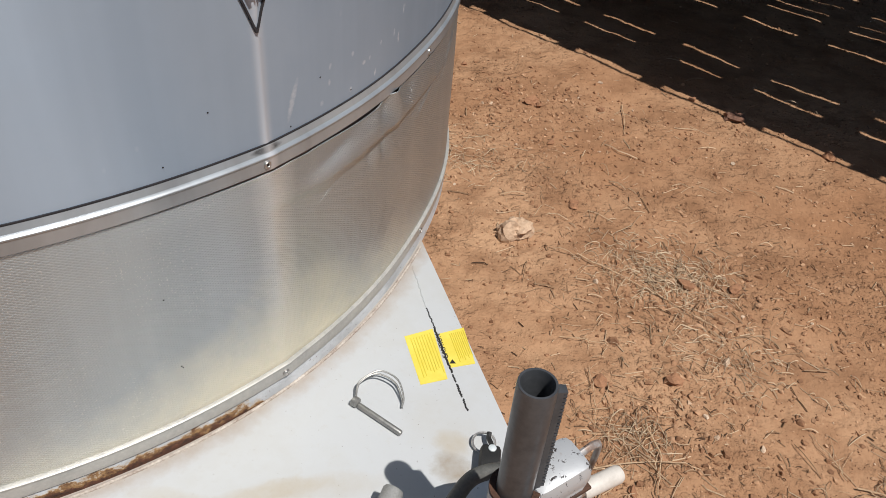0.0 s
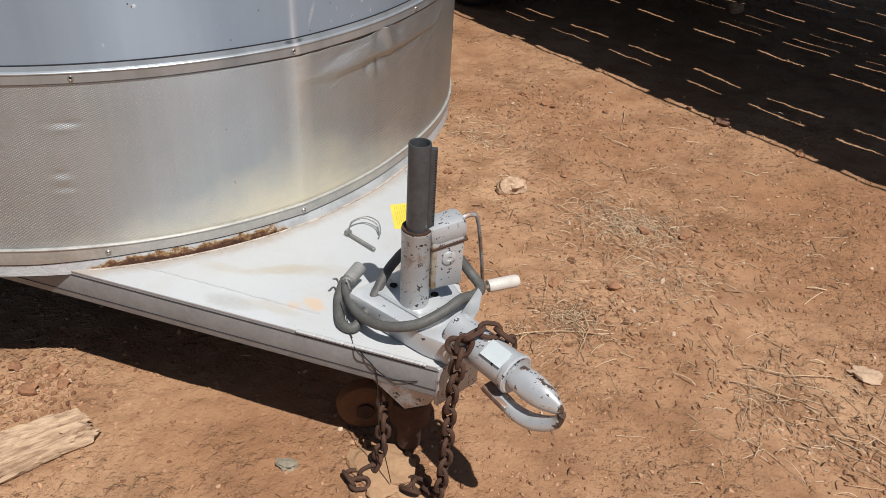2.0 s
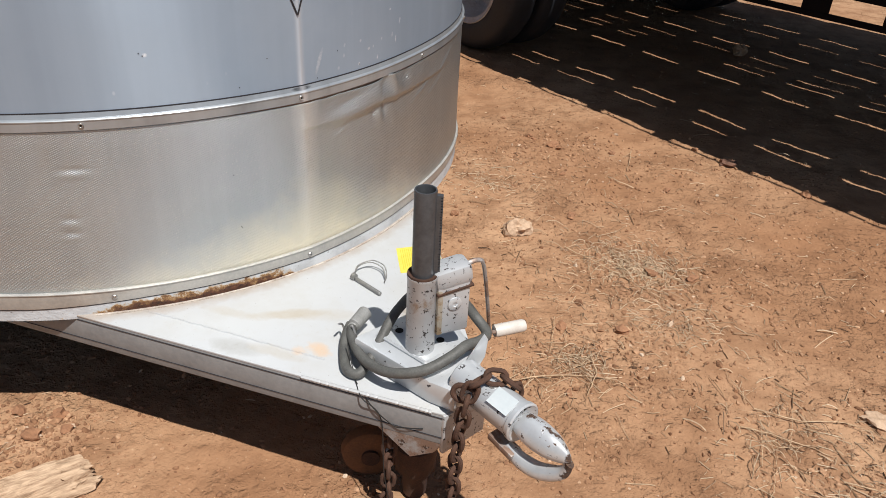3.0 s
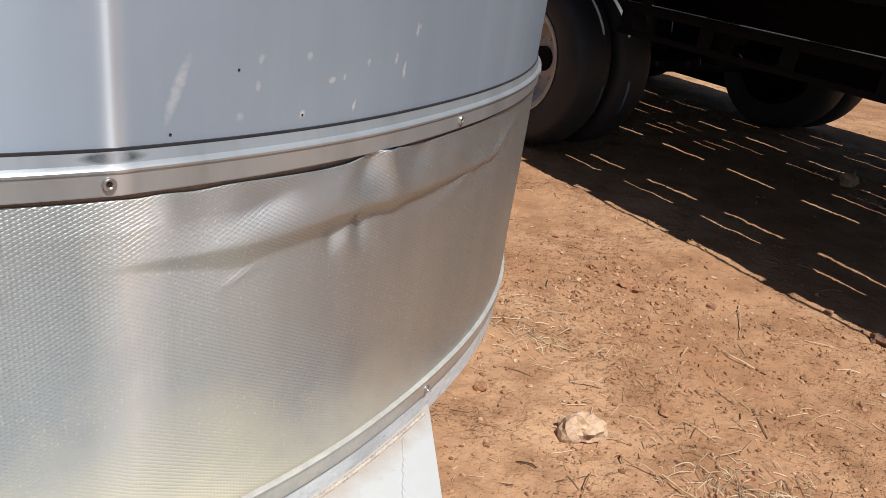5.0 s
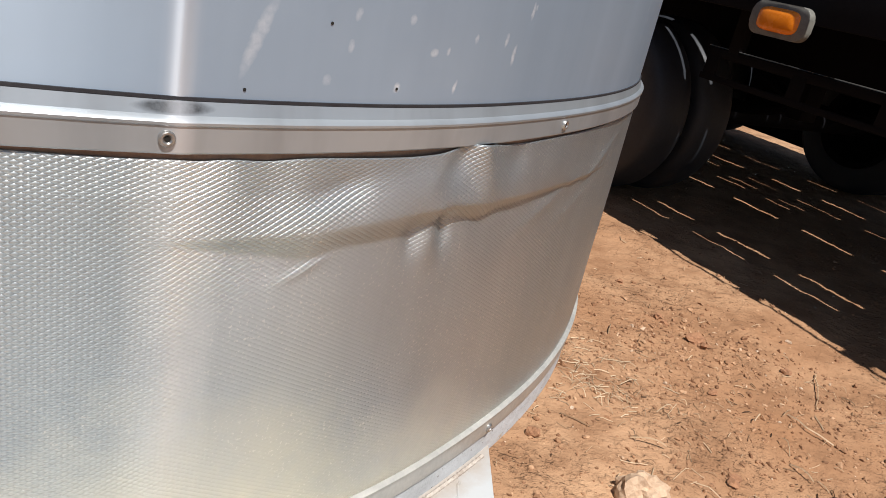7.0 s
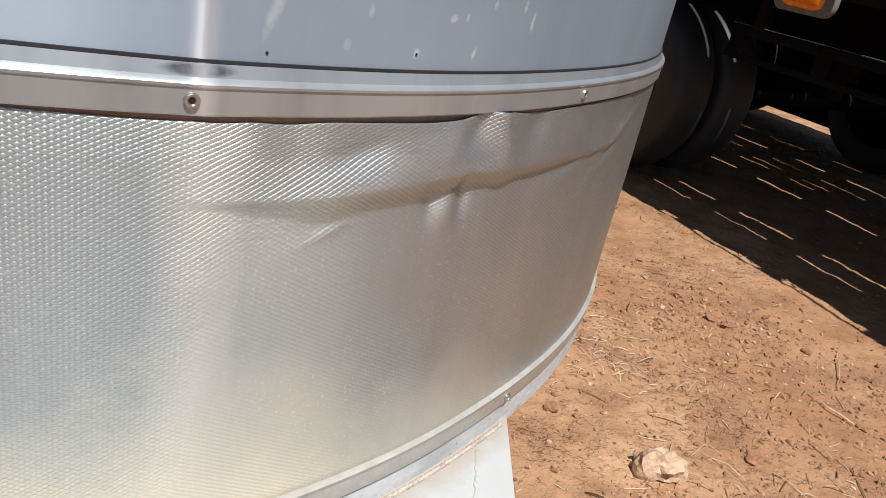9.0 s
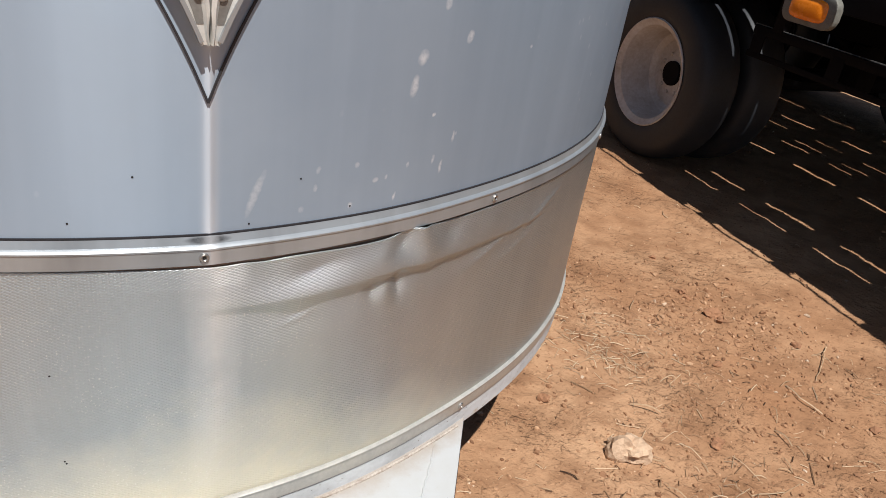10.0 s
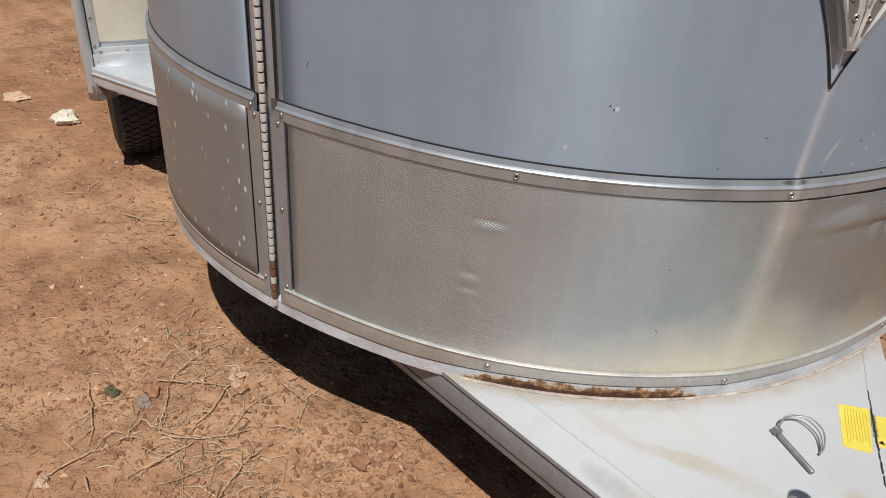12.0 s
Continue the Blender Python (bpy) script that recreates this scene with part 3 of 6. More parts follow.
SIDE = 5.6

# closed body behind the sheets
def build_body():
    ss = steps(-SIDE, SIDE, 0.12)
    zs = [0.415, 0.93] + steps(1.0, 2.34, 0.1)
    verts, faces, w = [], [], len(ss)
    for z in zs:
        for s in ss:
            p = plan(s, R0 - 0.022 - inset(z))
            verts.append((p.x, p.y, z))
    for j in range(len(zs) - 1):
        for i in range(w):
            k = (i + 1) % w
            faces.append((j * w + i, j * w + k, (j + 1) * w + k, (j + 1) * w + i))
    faces += [tuple(range(w))[::-1], tuple(range((len(zs) - 1) * w, len(zs) * w))]
    me = bpy.data.meshes.new("body_shell")
    me.from_pydata(verts, [], faces)
    me.materials.append(ALU_TRIM)
    part("body_shell", me, ALU_TRIM, trailer, "riveted aluminium body behind the front panels")


build_body()

zs_up = [0.912, 0.930, 0.95, 1.0, 1.1, 1.2] + steps(1.26, 2.3, 0.06)
grid_wall("front_panel", steps(-0.962, -0.2, 0.05) + steps(-0.18, 0.0, 0.01) + steps(0.004, 0.06, 0.0015) + steps(0.066, 0.24, 0.008) + steps(0.27, SIDE, 0.05), zs_up, upper, ALU,
          "smooth satin aluminium front panel with pale spots")
grid_wall("door_panel", steps(-SIDE, -1.055, 0.05), zs_up, upper, ALU, "smooth satin aluminium panel")


# ---- embossed stone guard with its dents ----
def bell(x, w):
    return math.exp(-(x / w) ** 2)


def between(s, *pairs):
    """A value drawn smoothly through (place, value) pairs along the wall."""
    xs, ys = [p[0] for p in pairs], [p[1] for p in pairs]
    return sum(float(np.interp(s + d, xs, ys)) for d in (-0.008, 0.0, 0.008)) / 3


def brink_z(s):
    """Where the pushed-out upper part of the guard rolls under."""
    return between(s, (0.03, 0.827), (0.15, 0.827), (0.21, 0.831), (0.25, 0.835), (0.31, 0.838), (0.37, 0.834), (0.45, 0.831), (0.57, 0.829), (0.76, 0.826))


def tuck_z(s):
    """Where the rolled-under part ends in the flat sheet below."""
    return between(s, (0.03, 0.821), (0.078, 0.813), (0.103, 0.808), (0.151, 0.797), (0.185, 0.806), (0.25, 0.807), (0.28, 0.817), (0.318, 0.823), (0.347, 0.818),
                   (0.379, 0.812), (0.41, 0.818), (0.57, 0.821), (0.76, 0.824))


def swell(s):
    """How far the sheet is pushed out over the fold."""
    return between(s, (0.015, 0.0), (0.05, 0.0035), (0.10, 0.0065), (0.16, 0.0090), (0.24, 0.0110), (0.32, 0.0115), (0.40, 0.0085), (0.50, 0.0055), (0.62, 0.0035), (0.78, 0.0))


def guard(s, z):
    r = R0 + fold(s) + 0.001
    # long fold below the belt moulding: swelling above, rolled under below
    top, low_, a = brink_z(s), tuck_z(s), swell(s)
    if z >= top:
        r += a * (0.20 + 0.80 * bell(z - top, 0.044))
    elif z > low_:
        t = (z - low_) / (top - low_)
        r += a * (0.75 * t + 0.25 * t * t * (3 - 2 * t)) - 0.0018 * (1 - t) * min(1, a / 0.006)
    else:
        r -= 0.0018 * min(1, a / 0.006) * bell(z - low_, 0.035)
    # soft buckles in the swelling
    on = min(1, a / 0.008)
    r += 0.0045 * on * noise.noise(Vector((s * 15, z * 11, 7))) * bell(z - 0.862, 0.03)
    r -= 0.0030 * on * bell(s - 0.165 - (z - 0.86) * 1.2, 0.030) * bell(z - 0.862, 0.018)
    # ridge that runs up to the moulding at the deepest dent, and the hollow beside it
    r += 0.0085 * bell(s - 0.352 + (z - 0.900) * 0.35, 0.017) * bell(z - 0.905, 0.050)
    r -= 0.0050 * bell(s - 0.312 - (z - 0.87) * 0.5, 0.018) * bell(z - 0.878, 0.024)
    r -= 0.0035 * bell(s - 0.420 - (z - 0.87) * 0.3, 0.024) * bell(z - 0.872, 0.030)
    # creases running down below the fold
    r -= 0.0050 * bell(s - 0.322 - (0.80 - z) * 0.15, 0.010) * bell(z - 0.808, 0.026)
    r += 0.0040 * bell(s - 0.298 - (0.80 - z) * 0.10, 0.013) * bell(z - 0.800, 0.026)
    r -= 0.0030 * bell(s - 0.272, 0.010) * bell(z - 0.806, 0.022)
    r += 0.0022 * bell(s - 0.360 - (0.79 - z) * 0.3, 0.016) * bell(z - 0.788, 0.034)
    r += 0.0018 * bell((z - 0.788) - (s - 0.150) * 0.40, 0.005) * bell(s - 0.150, 0.020)
    # slanting ridges round the bend
    for s0, z0, h in ((0.545, 0.806, 0.0026), (0.700, 0.842, 0.0030), (0.640, 0.79, 0.0016)):
        r += h * bell((z - z0) - (s - s0) * 0.35, 0.009) * bell(s - s0, 0.075)
    # knocks further round
    r -= 0.0017 * bell(s + 0.505, 0.028) * bell(z - 0.806, 0.007)
    r += 0.0014 * bell(s + 0.512, 0.030) * bell(z - 0.791, 0.009)
    r -= 0.0024 * bell(s + 0.537, 0.016) * bell(z - 0.684, 0.008)
    r += 0.0014 * bell(s + 0.537, 0.018) * bell(z - 0.669, 0.007)
    r -= 0.0019 * bell(s + 0.539, 0.020) * bell(z - 0.647, 0.007)
    r += 0.0010 * bell(s + 0.539, 0.022) * bell(z - 0.634, 0.006)
    r += 0.0013 * noise.noise(Vector((s * 5, z * 7, 1)))
    return r


def guard_height(s, z):
    """The guard's top edge waves below the moulding and leaves a dark gap."""
    gap = between(s, (-0.95, 0.001), (-0.4, 0.0015), (-0.1, 0.003), (0.0, 0.0055), (0.03, 0.0045), (0.045, 0.0065), (0.07, 0.0045), (0.10, 0.0070), (0.137, 0.0045), (0.18, 0.0055), (0.25, 0.0065), (0.29, 0.0050),
                  (0.335, -0.0020), (0.362, -0.0015), (0.39, 0.0035), (0.43, 0.0050), (0.50, 0.0040), (0.65, 0.0030), (1.0, 0.0015))
    return z - gap * max(0.0, min(1.0, (z - 0.862) / 0.035))


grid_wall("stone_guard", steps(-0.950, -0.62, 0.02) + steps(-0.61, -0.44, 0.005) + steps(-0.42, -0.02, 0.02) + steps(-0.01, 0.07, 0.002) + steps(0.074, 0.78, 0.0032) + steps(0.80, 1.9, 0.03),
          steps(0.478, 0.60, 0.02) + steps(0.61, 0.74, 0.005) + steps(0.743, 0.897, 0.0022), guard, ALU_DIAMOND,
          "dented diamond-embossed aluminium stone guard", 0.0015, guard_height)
grid_wall("door_stone_guard", steps(-2.4, -1.062, 0.04), steps(0.478, 0.90, 0.04), lambda s, z: R0 + 0.001, ALU_DOOR,
          "spotted flat aluminium stone guard")

belt = [(-0.006, 0.897), (0.0042, 0.8972), (0.0052, 0.8985), (0.0055, 0.9180), (0.0068, 0.9192), (0.0070, 0.9212), (0.0060, 0.9226), (0.0012, 0.9250), (-0.0020, 0.9346), (-0.008, 0.9346)]
low = [(-0.004, 0.4545), (0.005, 0.455), (0.006, 0.458), (0.006, 0.4820), (0.0082, 0.4838), (0.0084, 0.4862), (0.005, 0.4885), (-0.004, 0.4885)]


def sag(s, z):
    """The lower moulding's bottom edge drops away from the middle of the front."""
    return z - 0.011 * max(0.0, min(1.0, (-s - 0.40) / 0.25)) * max(0.0, min(1.0, (0.480 - z) / 0.02))


def sag_strip(s, z):
    return z - (0.011 * max(0.0, min(1.0, (-s - 0.40) / 0.25)) if z > 0.43 else 0.0)


front = steps(-0.976, -0.05, 0.03) + steps(-0.04, 0.0, 0.008) + steps(0.004, 0.06, 0.002) + steps(0.066, 0.12, 0.008) + steps(0.14, SIDE, 0.03)
side = steps(-SIDE, -1.040, 0.03)
sweep("belt_moulding", belt, front, ALU_TRIM, "bright ribbed aluminium belt moulding")
sweep("belt_moulding", belt, side, ALU_TRIM, "bright ribbed aluminium belt moulding")
sweep("moulding_gap", [(-0.006, 0.884), (-0.0015, 0.884), (-0.0005, 0.8985), (-0.006, 0.8985)], front, GAP_DIRT, "dark dirty gap under the moulding")
sweep("lower_moulding", low, front, ALU_DUSTY, "dusty aluminium moulding along the bottom edge", height=sag)
sweep("lower_moulding", low, side, ALU_DUSTY, "dusty aluminium moulding along the bottom edge", height=sag)
skirt = [(-0.03, 0.409), (0.002, 0.409), (0.002, 0.4515), (-0.03, 0.4515)]
sweep("bottom_strip", skirt, steps(-SIDE, SIDE, 0.03), STRIP, "thin painted strip rusting above the drawbar plate", height=sag_strip)
sweep("sealant_line", [(-0.01, 0.4517), (0.0028, 0.4517), (0.0028, 0.4543), (-0.01, 0.4543)], front, BLACK_SEAL, height=sag_strip)

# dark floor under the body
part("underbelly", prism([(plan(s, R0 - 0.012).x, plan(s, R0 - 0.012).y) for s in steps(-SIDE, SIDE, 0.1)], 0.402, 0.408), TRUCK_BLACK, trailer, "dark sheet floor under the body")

# black sealant lines round the panels
line = [(-0.006, 0.9350), (-0.0020, 0.9350), (-0.0020, 0.9375), (-0.006, 0.9375)]
sweep("sealant_line", line, steps(-0.978, SIDE, 0.03), BLACK_SEAL)
sweep("sealant_line", line, steps(-SIDE, -1.041, 0.03), BLACK_SEAL)


def wall_line(name, sz, width, material, out=0.0, thick=0.003, label="", parent=None, bow=0.0):
    """A flat strip lying on the upper wall along (s, z) points; bow raises its middle."""
    bm = bmesh.new()
    rows = []
    for k, (s, z) in enumerate(sz):
        a, b = sz[max(0, k - 1)], sz[min(len(sz) - 1, k + 1)]
        d = Vector((b[0] - a[0], b[1] - a[1])).normalized()
        nrm = Vector((-d.y, d.x)) * width / 2
        row = []
        for f, o in ((-1, 0), (-1, thick), (-0.7, thick + bow), (0.7, thick + bow), (1, thick), (1, 0)) if bow else ((-1, 0), (-1, thick), (1, thick), (1, 0)):
            ss_, zz = s + nrm.x * f, z + nrm.y * f
            p = plan(ss_, upper(ss_, zz) + out + o)
            row.append(bm.verts.new((p.x, p.y, zz)))
        rows.append(row)
    n = len(rows[0])
    for a, b in zip(rows, rows[1:]):
        for k in range(n):
            bm.faces.new((a[k], a[(k + 1) % n], b[(k + 1) % n], b[k]))
    bm.faces.new(rows[0]), bm.faces.new(rows[-1])
    return part(name, bm, material, parent or trailer, label)


for s in (-0.979, -1.040):
    wall_line("sealant_line", [(s, z) for z in steps(0.937, 2.2, 0.05)], 0.0036, BLACK_SEAL, 0.0005)
for s in (-0.989, -1.0275):
    wall_line("hinge_leaf", [(s, z) for z in steps(0.937, 2.2, 0.05)], 0.020, ALU_TRIM, 0.0004, 0.002, "dull aluminium hinge leaf")
for s, w in ((-0.974, 0.034), (-1.041, 0.034)):
    sweep("hinge_leaf", [(0.0, 0.44), (0.004, 0.44), (0.004, 0.897), (0.0, 0.897)], steps(s - w / 2, s + w / 2, 0.008), ALU_TRIM,
          "dull aluminium hinge leaf")

# two curved trims that meet in a point under the front window
MID = 0.028
Z_TIP = 1.172


def vee(side, tip, a, b, top):
    return [(MID + side * (a * (z - tip) + b * (z - tip) ** 2), z) for z in steps(tip, top, 0.012)]


def trim_edges(z):
    """Inner and outer edge of a trim, from the middle line."""
    t = z - Z_TIP
    out = 0.010 + 0.40 * t + 0.95 * t * t
    return max(0.0012 + 0.0006 * math.sin(z * 160), out - 0.046), out


def window_trim(side):
    bm = bmesh.new()
    rows = []
    for z in steps(Z_TIP, 1.60, 0.012):
        a, b = trim_edges(z)
        row = []
        for f, o in ((0, 0.0), (0, 0.0165), (0.16, 0.0195), (0.30, 0.0155), (0.72, 0.0155), (0.86, 0.0195), (1, 0.0165), (1, 0.0)):
            q = MID + side * (a + (b - a) * f)
            p = plan(q, upper(q, z) + o)
            row.append(bm.verts.new((p.x, p.y, z)))
        rows.append(row)
    for r, q in zip(rows, rows[1:]):
        for k in range(8):
            bm.faces.new((r[k], r[(k + 1) % 8], q[(k + 1) % 8], q[k]))
    bm.faces.new(rows[0]), bm.faces.new(rows[-1])
    trim = part("window_trim", bm, ALU_CREAM, trailer, "cream-grey riveted trim strip")
    face, rows = bmesh.new(), []
    for z in steps(Z_TIP + 0.022, 1.60, 0.012):
        a, b = trim_edges(z)
        row = []
        for f, o in ((0.30, 0.014), (0.30, 0.0162), (0.71, 0.0162), (0.71, 0.014)):
            q = MID + side * (a + (b - a) * f)
            p = plan(q, upper(q, z) + o)
            row.append(face.verts.new((p.x, p.y, z)))
        rows.append(row)
    for r, q in zip(rows, rows[1:]):
        for k in range(4):
            face.faces.new((r[k], r[(k + 1) % 4], q[(k + 1) % 4], q[k]))
    face.faces.new(rows[0]), face.faces.new(rows[-1])
    part("trim_face", face, TRIM_GREY, trim, "weathered grey face between the raised edges")
    return trim


for side_ in (-1, 1):
    wall_line("sealant_line", vee(side_, 1.104, 0.37, 0.75, 1.62), 0.0026, BLACK_SEAL, 0.0004)
    wall_line("sealant_line", vee(side_, 1.272, 0.55, 1.6, 1.62), 0.0026, BLACK_SEAL, 0.0004)
    trim = window_trim(side_)
    wall_line("trim_bead", [(MID + side_ * (trim_edges(z)[1] - 0.002), z) for z in steps(Z_TIP + 0.004, 1.60, 0.012)], 0.0045, ALU_TRIM, 0.011, 0.0105, "", trim)
    wall_line("trim_bead", [(MID + side_ * (trim_edges(z)[0] + 0.002), z) for z in steps(Z_TIP + 0.07, 1.60, 0.012)], 0.0035, ALU_TRIM, 0.011, 0.0085, "", trim)

# hinge with its knuckles
def build_hinge():
    p = plan(HINGE, R0 + 0.001)
    bm = lathe([(0.0045, 0.425), (0.0045, 2.05)], 10, Matrix.Translation((p.x, p.y, 0)))
    hinge = part("hinge", bm, RUST, trailer, "rust-stained piano hinge")
    me = mesh_of(lathe([(0.004, -0.0086), (0.0064, -0.0080), (0.0070, 0), (0.0064, 0.0080), (0.004, 0.0086)], 10), "knuckle", ALU_CREAM)
    me_rust = me.copy()
    me_rust.materials[0] = RUST_ORANGE
    k = 0
    z = 0.436
    while z < 1.62:
        lean = inset(z)
        q = plan(HINGE, R0 + 0.001 - lean)
        ob = part("knuckle", me_rust if z < 0.56 and k % 3 else me, None, hinge)
        ob.matrix_basis = Matrix.Translation((q.x, q.y, z))
        z += 0.0208
        k += 1


build_hinge()

# screws
SCREW = mesh_of(lathe([(0.0068, 0), (0.0068, 0.0018), (0.0052, 0.0036), (0.0032, 0.0038), (0.0024, 0.0014)], 16), "screw", STEEL)
RIVET = mesh_of(lathe([(0.0052, 0), (0.005, 0.0015), (0.0035, 0.003), (0.0014, 0.0034), (0.0012, 0.0018)], 14), "rivet", STEEL)

RING = mesh_of(lathe([(0.0062, 0), (0.0060, 0.0018), (0.0050, 0.0030), (0.0036, 0.0030), (0.0024, 0.0016)], 18), "rivet", STEEL)
PIT = mesh_of(lathe([(0.0023, 0.0010), (0.0023, 0.0019)], 12), "rivet_hole", HOLE)


def on_wall(name, me, s, z, out, parent=trailer, lean=0.0):
    a = radians(facing(s))
    p = plan(s, R0 + fold(s) - inset(z) + out)
    ob = part(name, me, None, parent)
    ob.matrix_basis = Matrix.Translation((p.x, p.y, z)) @ Euler((0, radians(90), a)).to_matrix().to_4x4()
    return ob


for s in (0.022, -0.472, 0.517, 1.01, 1.5):
    head = on_wall("rivet", RING, s, 0.909, 0.0053)
    part("rivet_hole", PIT, None, head)
for s in (0.024, -0.478, 0.535, 1.03):
    on_wall("screw", SCREW, s, 0.466, 0.0058)
for s, z in ((-0.961, 0.912), (-0.972, 0.890), (-0.973, 0.694), (-0.970, 0.496), (-0.964, 0.480), (-1.046, 0.910), (-1.038, 0.890), (-1.041, 0.686), (-1.038, 0.494), (-1.049, 0.482)):
    on_wall("screw", RIVET, s, z, 0.0042 if z < 0.9 else 0.0056)
for ds, z in ((-0.0262, 1.254), (0.0262, 1.254), (-0.0118, 1.224), (0.0118, 1.224)):
    head = on_wall("rivet", RING, MID + ds, z, 0.0117)
    part("rivet_hole", PIT, None, head)
# small dark dents in the smooth panel
NICK = mesh_of(lathe([(0.0013, 0), (0.0013, 0.0004), (0.0005, 0.0005)], 8), "nick", HOLE)
for s, z in ((-0.327, 1.049), (-0.334, 1.055), (0.079, 0.945), (0.222, 0.951), (-0.127, 0.956), (0.146, 1.000), (-0.055, 1.014), (-0.899, 1.024), (-0.897, 1.030)):
    on_wall("nick", NICK, s, z, -0.0038)
for s, z in ((-0.155, 0.598), (-0.157, 0.602), (-0.163, 0.745)):
    on_wall("nick", NICK, s, z, 0.001)

# ---- drawbar: two beams and the plate between them ----
def beam_side(side):
    """Outer top edge of a beam, from under the body to the tip."""
    return Vector((-1.55, side * 0.922)), Vector((-0.104, side * 0.062))


for side_ in (-1, 1):
    a, b = beam_side(side_)
    d = (b - a).normalized()
    nrm = Vector((-d.y, d.x)) * (-side_)
    inner_a = a + nrm * 0.05
    bm = prism([a[:], b[:], (b + nrm * 0.04)[:], inner_a[:]], 0.331, 0.4165, 0.004)
    beam = part("drawbar_beam", bm, BEAM, trailer, "dusty grey-white steel channel beam")
    for z in (0.352, 0.4085):
        p0, p1 = a - nrm * 0.0006, b - nrm * 0.0006
        part("edge_line", pipe([(p0.x, p0.y, z), (p1.x, p1.y, z)], 0.0011, 5), BLACK_SEAL, beam)

tip_l, tip_r = beam_side(-1)[1], beam_side(1)[1]
la, ra = beam_side(-1)[0], beam_side(1)[0]
lm, rm = la.lerp(tip_l, 0.42), ra.lerp(tip_r, 0.42)
plate = part("drawbar_plate", prism([lm[:], tip_l[:], tip_r[:], rm[:]], 0.4145, 0.4205, 0.0015), PLATE, trailer, "white painted steel plate, dusty and rust-stained")

# weld beads and seams on the plate
def weld(name, points, r, parent, material=PLATE):
    pts, out = [Vector(p) for p in points], []
    for a, b in zip(pts, pts[1:]):
        n = max(2, int((b - a).length / 0.004))
        out += [a.lerp(b, k / n) for k in range(n)]
    out.append(pts[-1])
    return part(name, pipe(out, [r * (0.75 + 0.45 * abs(math.sin(k * 1.3))) for k in range(len(out))], 6), material, parent)


def in_trailer(x, y):
    """Local place of a spot of the yard."""
    dx, dy = x - 0.384, y - 0.5
    return Vector((dx * 0.7965 - dy * 0.6046, dx * 0.6046 + dy * 0.7965))


def seam(a, b, material, r=0.0014, z=0.4206, jag=0.0015):
    p, q = in_trailer(*a), in_trailer(*b)
    pts = [(*p.lerp(q, k / 24), z) for k in range(25)]
    pts = [(x + random.uniform(-jag, jag), y + random.uniform(-jag, jag), zz) for x, y, zz in pts]
    return part("plate_seam", pipe(pts, r, 6), material, plate)


seam((-0.021, 1.372), (0.024, 1.241), PLATE, 0.0020)
for a_, b_, r_ in (((0.024, 1.241), (0.046, 1.183), 0.0014), ((0.046, 1.183), (0.091, 1.066), 0.0022), ((0.093, 1.060), (0.100, 1.043), 0.0016), ((0.102, 1.038), (0.114, 1.008), 0.0019), ((0.116, 1.003), (0.127, 0.976), 0.0017)):
    seam(a_, b_, INK, r_, 0.4206, 0.0013)
seam((-0.546, 0.684), (-0.333, 0.659), PLATE, 0.0026)
seam((-0.333, 0.659), (-0.040, 0.620), PLATE, 0.0026)
rim = [(plan(s, R0 + 0.004).x, plan(s, R0 + 0.004).y, 0.4205) for s in steps(-0.53, 0.53, 0.02)]
weld("plate_weld", rim, 0.0036, plate, plain("dirty_weld", (0.20, 0.145, 0.11), (0.60, 0.55, 0.49), 30, 0.8, 0.0, 0.5))
weld("plate_weld", [(*la.lerp(tip_l, f), 0.4185) for f in (0.80, 0.985)], 0.0045, plate, PLATE)


# warning stickers
def sticker(corners, title):
    p = [in_trailer(*c) for c in corners]
    bm = bmesh.new()
    low_, up = [[bm.verts.new((q.x, q.y, z)) for q in p] for z in (0.4204, 0.4211)]
    bm.faces.new(up), bm.faces.new(low_)
    for k in range(4):
        bm.faces.new((low_[k - 1], low_[k], up[k], up[k - 1]))
    ob = part("warning_sticker", bm, YELLOW, plate, "faded yellow warning sticker with worn print", False)
    a, b, c, d = p
    ux, uy = (b - a), (d - a)
    for k in range(8):
        f = 0.18 + 0.095 * k if not title else 0.40 + 0.075 * k
        s, e = 0.08, random.uniform(0.78, 0.93)
        q0, q1 = a + ux * f + uy * s, a + ux * f + uy * e
        part("print_line", pipe([(q0.x, q0.y, 0.4211), (q1.x, q1.y, 0.4211)], 0.0009, 4), INK_SOFT, ob)
    if title:
        t = bpy.data.curves.new("caution", "FONT")
        t.body, t.size, t.extrude = "CAUTION", 0.0155, 0.0002
        tmp = bpy.data.objects.new("caution_text", t)
        scene.collection.objects.link(tmp)
        bpy.context.view_layer.update()
        me = bpy.data.meshes.new_from_object(tmp.evaluated_get(bpy.context.evaluated_depsgraph_get()))
        bpy.data.objects.remove(tmp)
        me.materials.clear()
        me.materials.append(INK)
        ob_t = part("caution_text", me, INK, ob)
        ang = math.atan2(-uy.y, -uy.x)
        q = a + ux * 0.05 + uy * 0.74
        ob_t.matrix_basis = Matrix.Translation((q.x, q.y, 0.4214)) @ Matrix.Rotation(ang, 4, "Z")
        m = a + ux * 0.13 + uy * 0.87
        part("warning_mark", prism([(m.x + 0.0075 * math.cos(t_), m.y + 0.0075 * math.sin(t_)) for t_ in (0.3, 2.4, 4.5)], 0.4211, 0.4216), INK, ob)


sticker([(-0.012, 1.149), (0.043, 1.180), (0.084, 1.048), (0.034, 1.026)], False)
sticker([(0.056, 1.167), (0.106, 1.193), (0.135, 1.096), (0.088, 1.078)], True)

